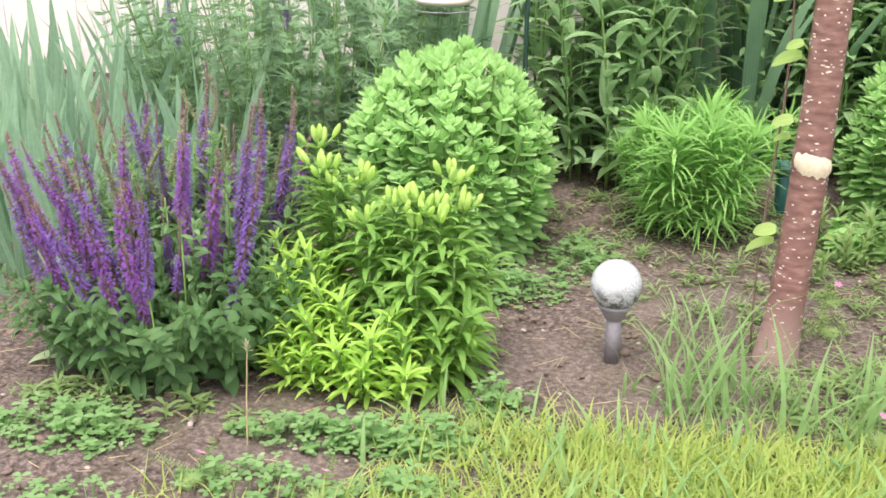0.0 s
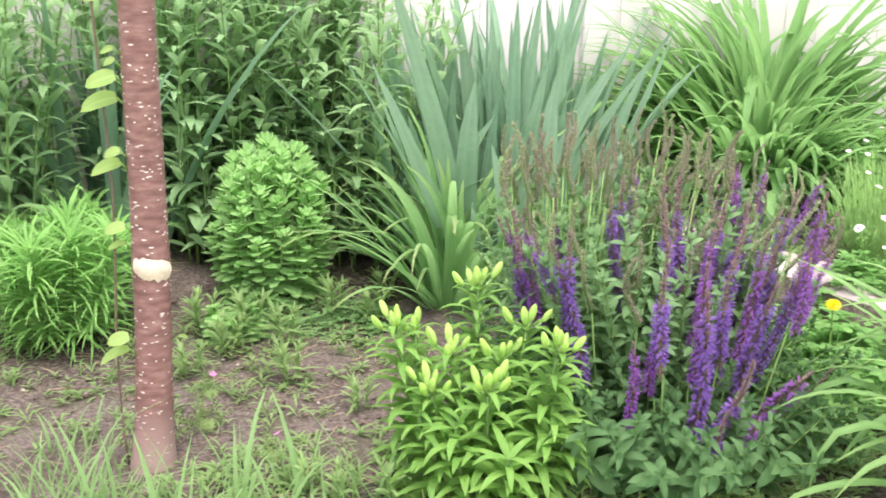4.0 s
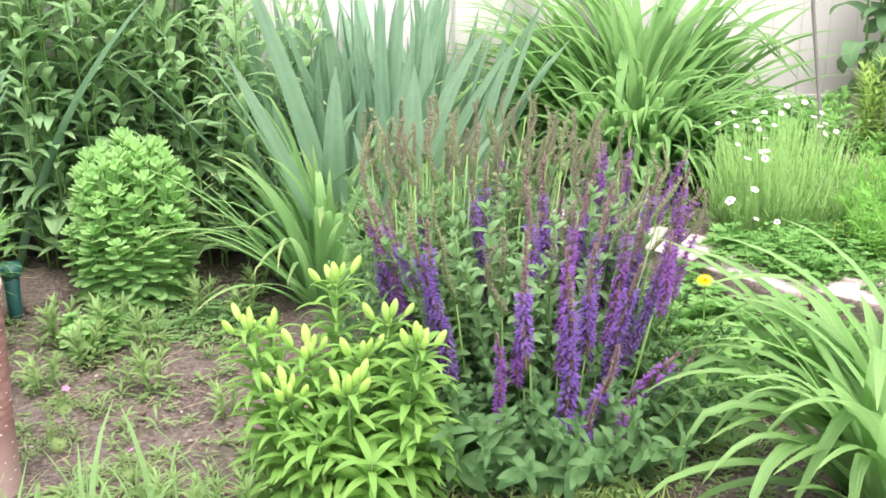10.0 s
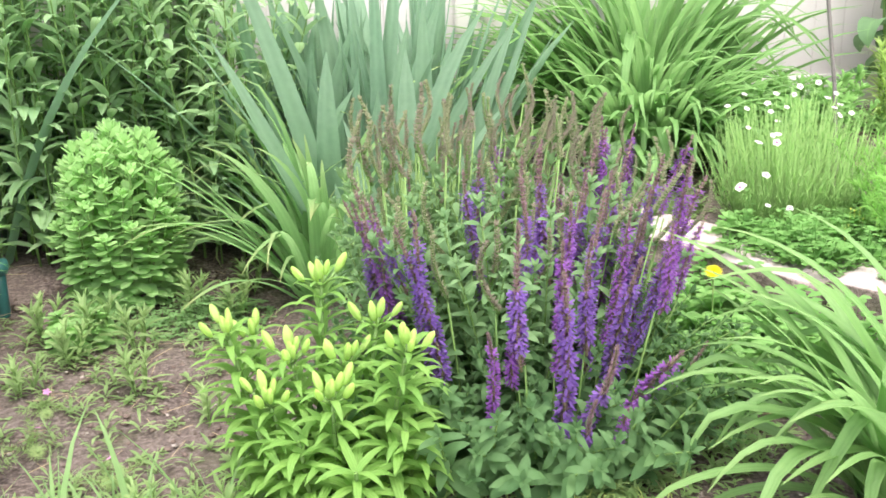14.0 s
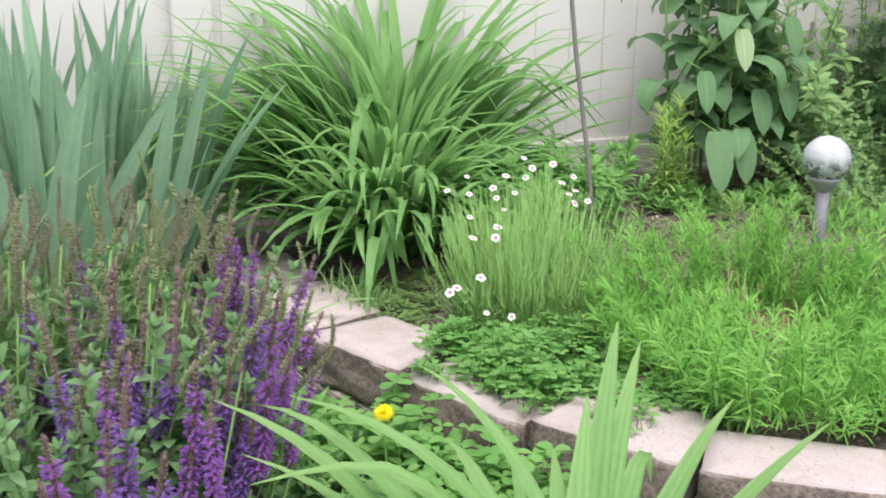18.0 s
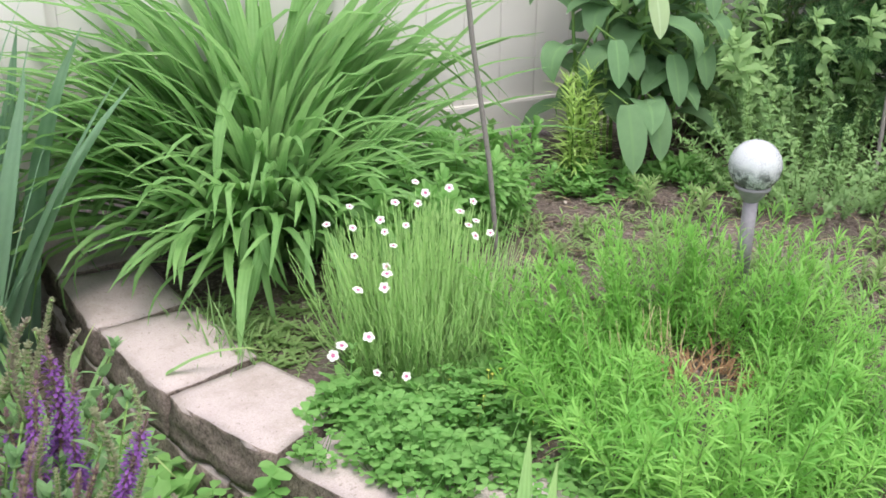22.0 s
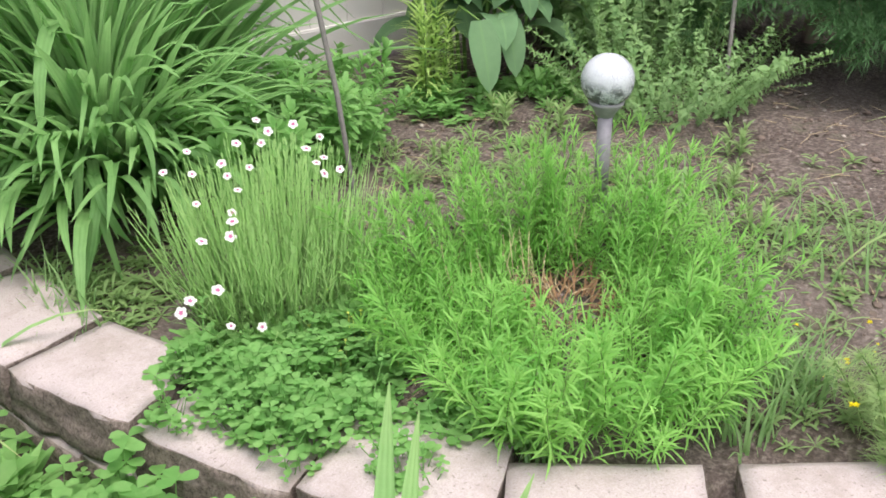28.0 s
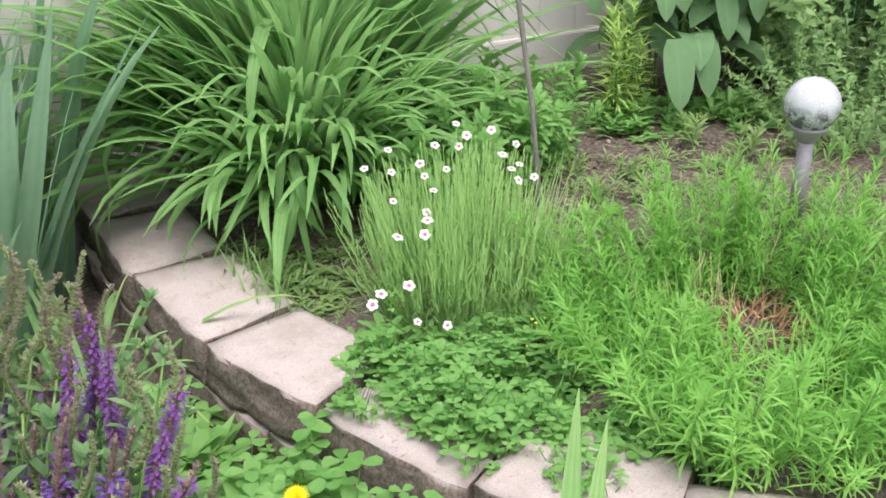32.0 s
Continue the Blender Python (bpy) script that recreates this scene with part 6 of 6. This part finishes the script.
big_leaf_plant()
SPURGE = [leafy_shoot(130 + k, 0.27, 22, 0.088, 0.0085, SPIKY, 0.05, "thin", 0.35, 0.6, None, 0.25, 0.0035, 4, 4, 0.2, 0.15) for k in range(3)]
sp = thing("spurge", (2.86, 2.65, gz(2.86, 2.65)), "upright yellow-green spurge with bottle-brush leaves", "perennial plant")
for k, (dx, dy, sc) in enumerate(((0, 0, 1.08), (0.03, 0.02, 0.95), (-0.03, -0.01, 0.9), (0.015, -0.025, 0.75), (-0.01, 0.02, 1.0))):
    piece("stem", SPURGE[k % 3], sp, spin(k * 2.0, 0.06, (dx, dy, 0), sc))

TANGLES = [leafy_shoot(140 + k, 0.40, (20, 14, 18, 12)[k % 4], (0.026, 0.042, 0.030, 0.052)[k % 4], (0.012, 0.021, 0.014, 0.028)[k % 4], TANGLE, 0.05, ("lance", "ovate")[k % 2], 0.3, 1.0, STEM, 0.2, 0.0020, (4, 3, 3, 3)[k % 4], 3, 0.2, 1.1) for k in range(12)]
shrub = thing("shrub", (3.30, 2.22, gz(3.30, 2.22)), "tangled small-leaved grey-green shrub at the back of the bed", "shrub")
fill(shrub, "branch", TANGLES, 130, 0.22, 0.17, random.Random(45), 0.85, (0.35, 0.75))
shrub2 = thing("shrub", (3.66, 2.62, gz(3.66, 2.62)), "tall twiggy small-leaved shrub beside the fence", "shrub")
fill(shrub2, "branch", TANGLES, 150, 0.26, 0.22, random.Random(46), 0.60, (0.6, 1.8))


def fir_branch(seed):
    """A drooping bough with side twigs, each set all round with long needles."""
    r, s = random.Random(seed), Soup()
    s.add(tube([(0, 0, 0), (0.2, 0, 0.02), (0.40, 0, -0.03)], [0.005, 0.004, 0.002], 4), None, 1)
    needle = [blade(0.042, 0.0022, 2, 0.55, 0.5 + 0.3 * q, "thin", 0.0) for q in range(3)]
    for k in range(13):
        t = 0.15 + 0.85 * k / 12
        for side in (-1, 0, 1) if k == 12 else (-1, 1):
            az = side * (0.9 - 0.35 * t) + r.uniform(-0.2, 0.2)
            base = np.array([0.40 * t, 0, 0.02 * math.sin(3 * t) - 0.03 * t * t])
            ln = 0.13 * (1 - 0.55 * t) + 0.025
            way = np.array([math.cos(az), math.sin(az), r.uniform(-0.35, 0.05)])
            for j in range(8):
                p = base + way * ln * (j + 1) / 8
                for q in range(5):
                    s.add(r.choice(needle), spin(az + (q - 2) * 0.42 + r.uniform(-0.2, 0.2), r.uniform(-0.5, 0.9), p), 0)
    return s.mesh("branch", YEW, REDSTEM)


FIRS = [fir_branch(150 + k) for k in range(3)]


def conifer(x, y, seed, radius):
    root = thing("conifer", (x, y, gz(x, y)), "dark green conifer with low drooping needled branches", "conifer")
    r = random.Random(seed)
    piece("trunk", Soup().add(tube([(0, 0, -0.02), (0, 0, 0.7), (0, 0, 1.5)], [0.05, 0.035, 0.01], 10)).mesh("trunk", BARK), root)
    for k in range(200):
        z = 0.265 + 1.15 * (k / 200) ** 1.9
        rr = radius * (1 - 0.55 * z / 1.5)
        az = k * 2.39996
        piece("branch", r.choice(FIRS), root, spin(az + r.uniform(-0.2, 0.2), r.uniform(-0.10, 0.20), (rr * 0.35 * math.cos(az), rr * 0.35 * math.sin(az), z), rr / 0.42 * r.uniform(0.7, 1.0)))


conifer(4.09, 2.24, 47, 0.57)
conifer(4.22, 1.66, 48, 0.57)


def poppies():
    x, y = 2.44, 1.18
    root = thing("poppy", (x, y, gz(x, y)), "California poppy with two orange flowers and fine grey-green leaves", "poppy plant")
    r = random.Random(49)
    for dx, dy in ((-0.03, 0.0), (0.06, 0.08), (0.13, 0.02), (0.02, -0.04), (0.10, 0.05)):
        for k in range(5):
            az = k * 2.4
            piece("leaf_stem", POPPYLEAF[k % 3], root, spin(az, 0.05 + 0.3 * r.random(), (dx + 0.02 * math.cos(az), dy + 0.02 * math.sin(az), 0), r.uniform(0.6, 1.05)))
    cup = Soup()
    for j in range(4):
        cup.add(blade(0.056, 0.066, 7, 0.30 + 0.12 * (j % 2), -1.25, "obovate", 0.42, 0.0, 0.8), spin(j * 1.571))
    cup = cup.mesh("flower", ORANGE)
    for fx, fy, fz, sc in ((2.370, 1.200, 0.400, 0.95), (2.585, 1.262, 0.415, 0.82)):
        dx, dy, z = fx - x, fy - y, fz - root.location.z
        piece("flower", cup, root, spin(1.0, 0.22, (dx, dy, z), sc), "cupped bright orange flower")
        piece("flower_stem", Soup().add(tube([(dx * 0.4 + 0.03, dy * 0.5, 0), (dx * 0.8, dy, z * 0.6), (dx, dy, z)], 0.0016, 6)).mesh("flower_stem", STEM), root)
    puff = Soup()
    for j in range(14):
        puff.add(blade(0.010, 0.006, 2, r.uniform(0.1, 1.4), 0.3, "ovate", 0.3), spin(j * 2.4))
    puff = puff.mesh("yellow_flower", YELLOW)
    for k in range(18):
        dx, dy = r.uniform(-0.06, 0.20), r.uniform(-0.03, 0.26)
        piece("yellow_flower", puff, root, spin(r.uniform(0, 6), 0.2, (dx, dy, r.uniform(0.03, 0.12)), r.uniform(0.35, 0.7)))


poppies()
RIGHTDAY = strap_leaves(76, 0.62, 0.012, DAYLIME, 1.15, (0.7, 1.9), 9, 6)
tuft("ornamental_grass", 3.22, 1.12, RIGHTDAY, 60, 0.07, "tuft of long narrow arching green leaves", "ornamental grass", 50, 0.9, (0.7, 1.1))


# ---- litter on the soil ----
def litter():
    r, clods, straw, stones = random.Random(51), Soup(), Soup(), Soup()
    ball = lathe([(0.02, -0.6), (0.75, -0.35), (1.0, 0.0), (0.7, 0.45), (0.02, 0.65)], 6)
    for k in range(9500):
        if k % 3:
            x, y = r.uniform(-1.4, 1.8), r.uniform(1.15, 3.1)
        else:
            x, y = r.uniform(2.0, 3.6), r.uniform(1.1, 2.8)
            if inside(np.array([x]), np.array([y]))[0] < 0.25:
                continue
        sc = r.uniform(0.002, 0.0065) * (2.2 if r.random() < 0.05 else 1)
        if k % 11 == 0:
            sc = min(sc, 0.0055)
        (stones if k % 11 == 0 else clods).add(ball, spin(r.uniform(0, 6.3), r.uniform(-0.5, 0.5), (x, y, gz(x, y) + sc * 0.25)) @ Matrix.Diagonal((sc * r.uniform(0.8, 1.6), sc, sc * 0.8, 1)))
        if k % 7 == 0:
            a, ln = r.uniform(0, 6.3), r.uniform(0.015, 0.07)
            z = gz(x, y) + 0.008
            straw.add(tube([(x, y, z), (x + ln * math.cos(a), y + ln * math.sin(a), z + r.uniform(0, 0.012))], 0.0007, 4))
    tagged(new("soil_clods", clods.mesh("soil_clods", CLOD)), "crumbs and small clods of dry brown soil", "soil", kind="stuff")
    tagged(new("pebbles", stones.mesh("pebbles", PEBBLE)), "scattered small pale pebbles on the soil", "pebbles", kind="stuff")
    tagged(new("dry_straw", straw.mesh("dry_straw", STRAW)), "bits of dry straw lying on the soil", "straw", kind="stuff")


litter()
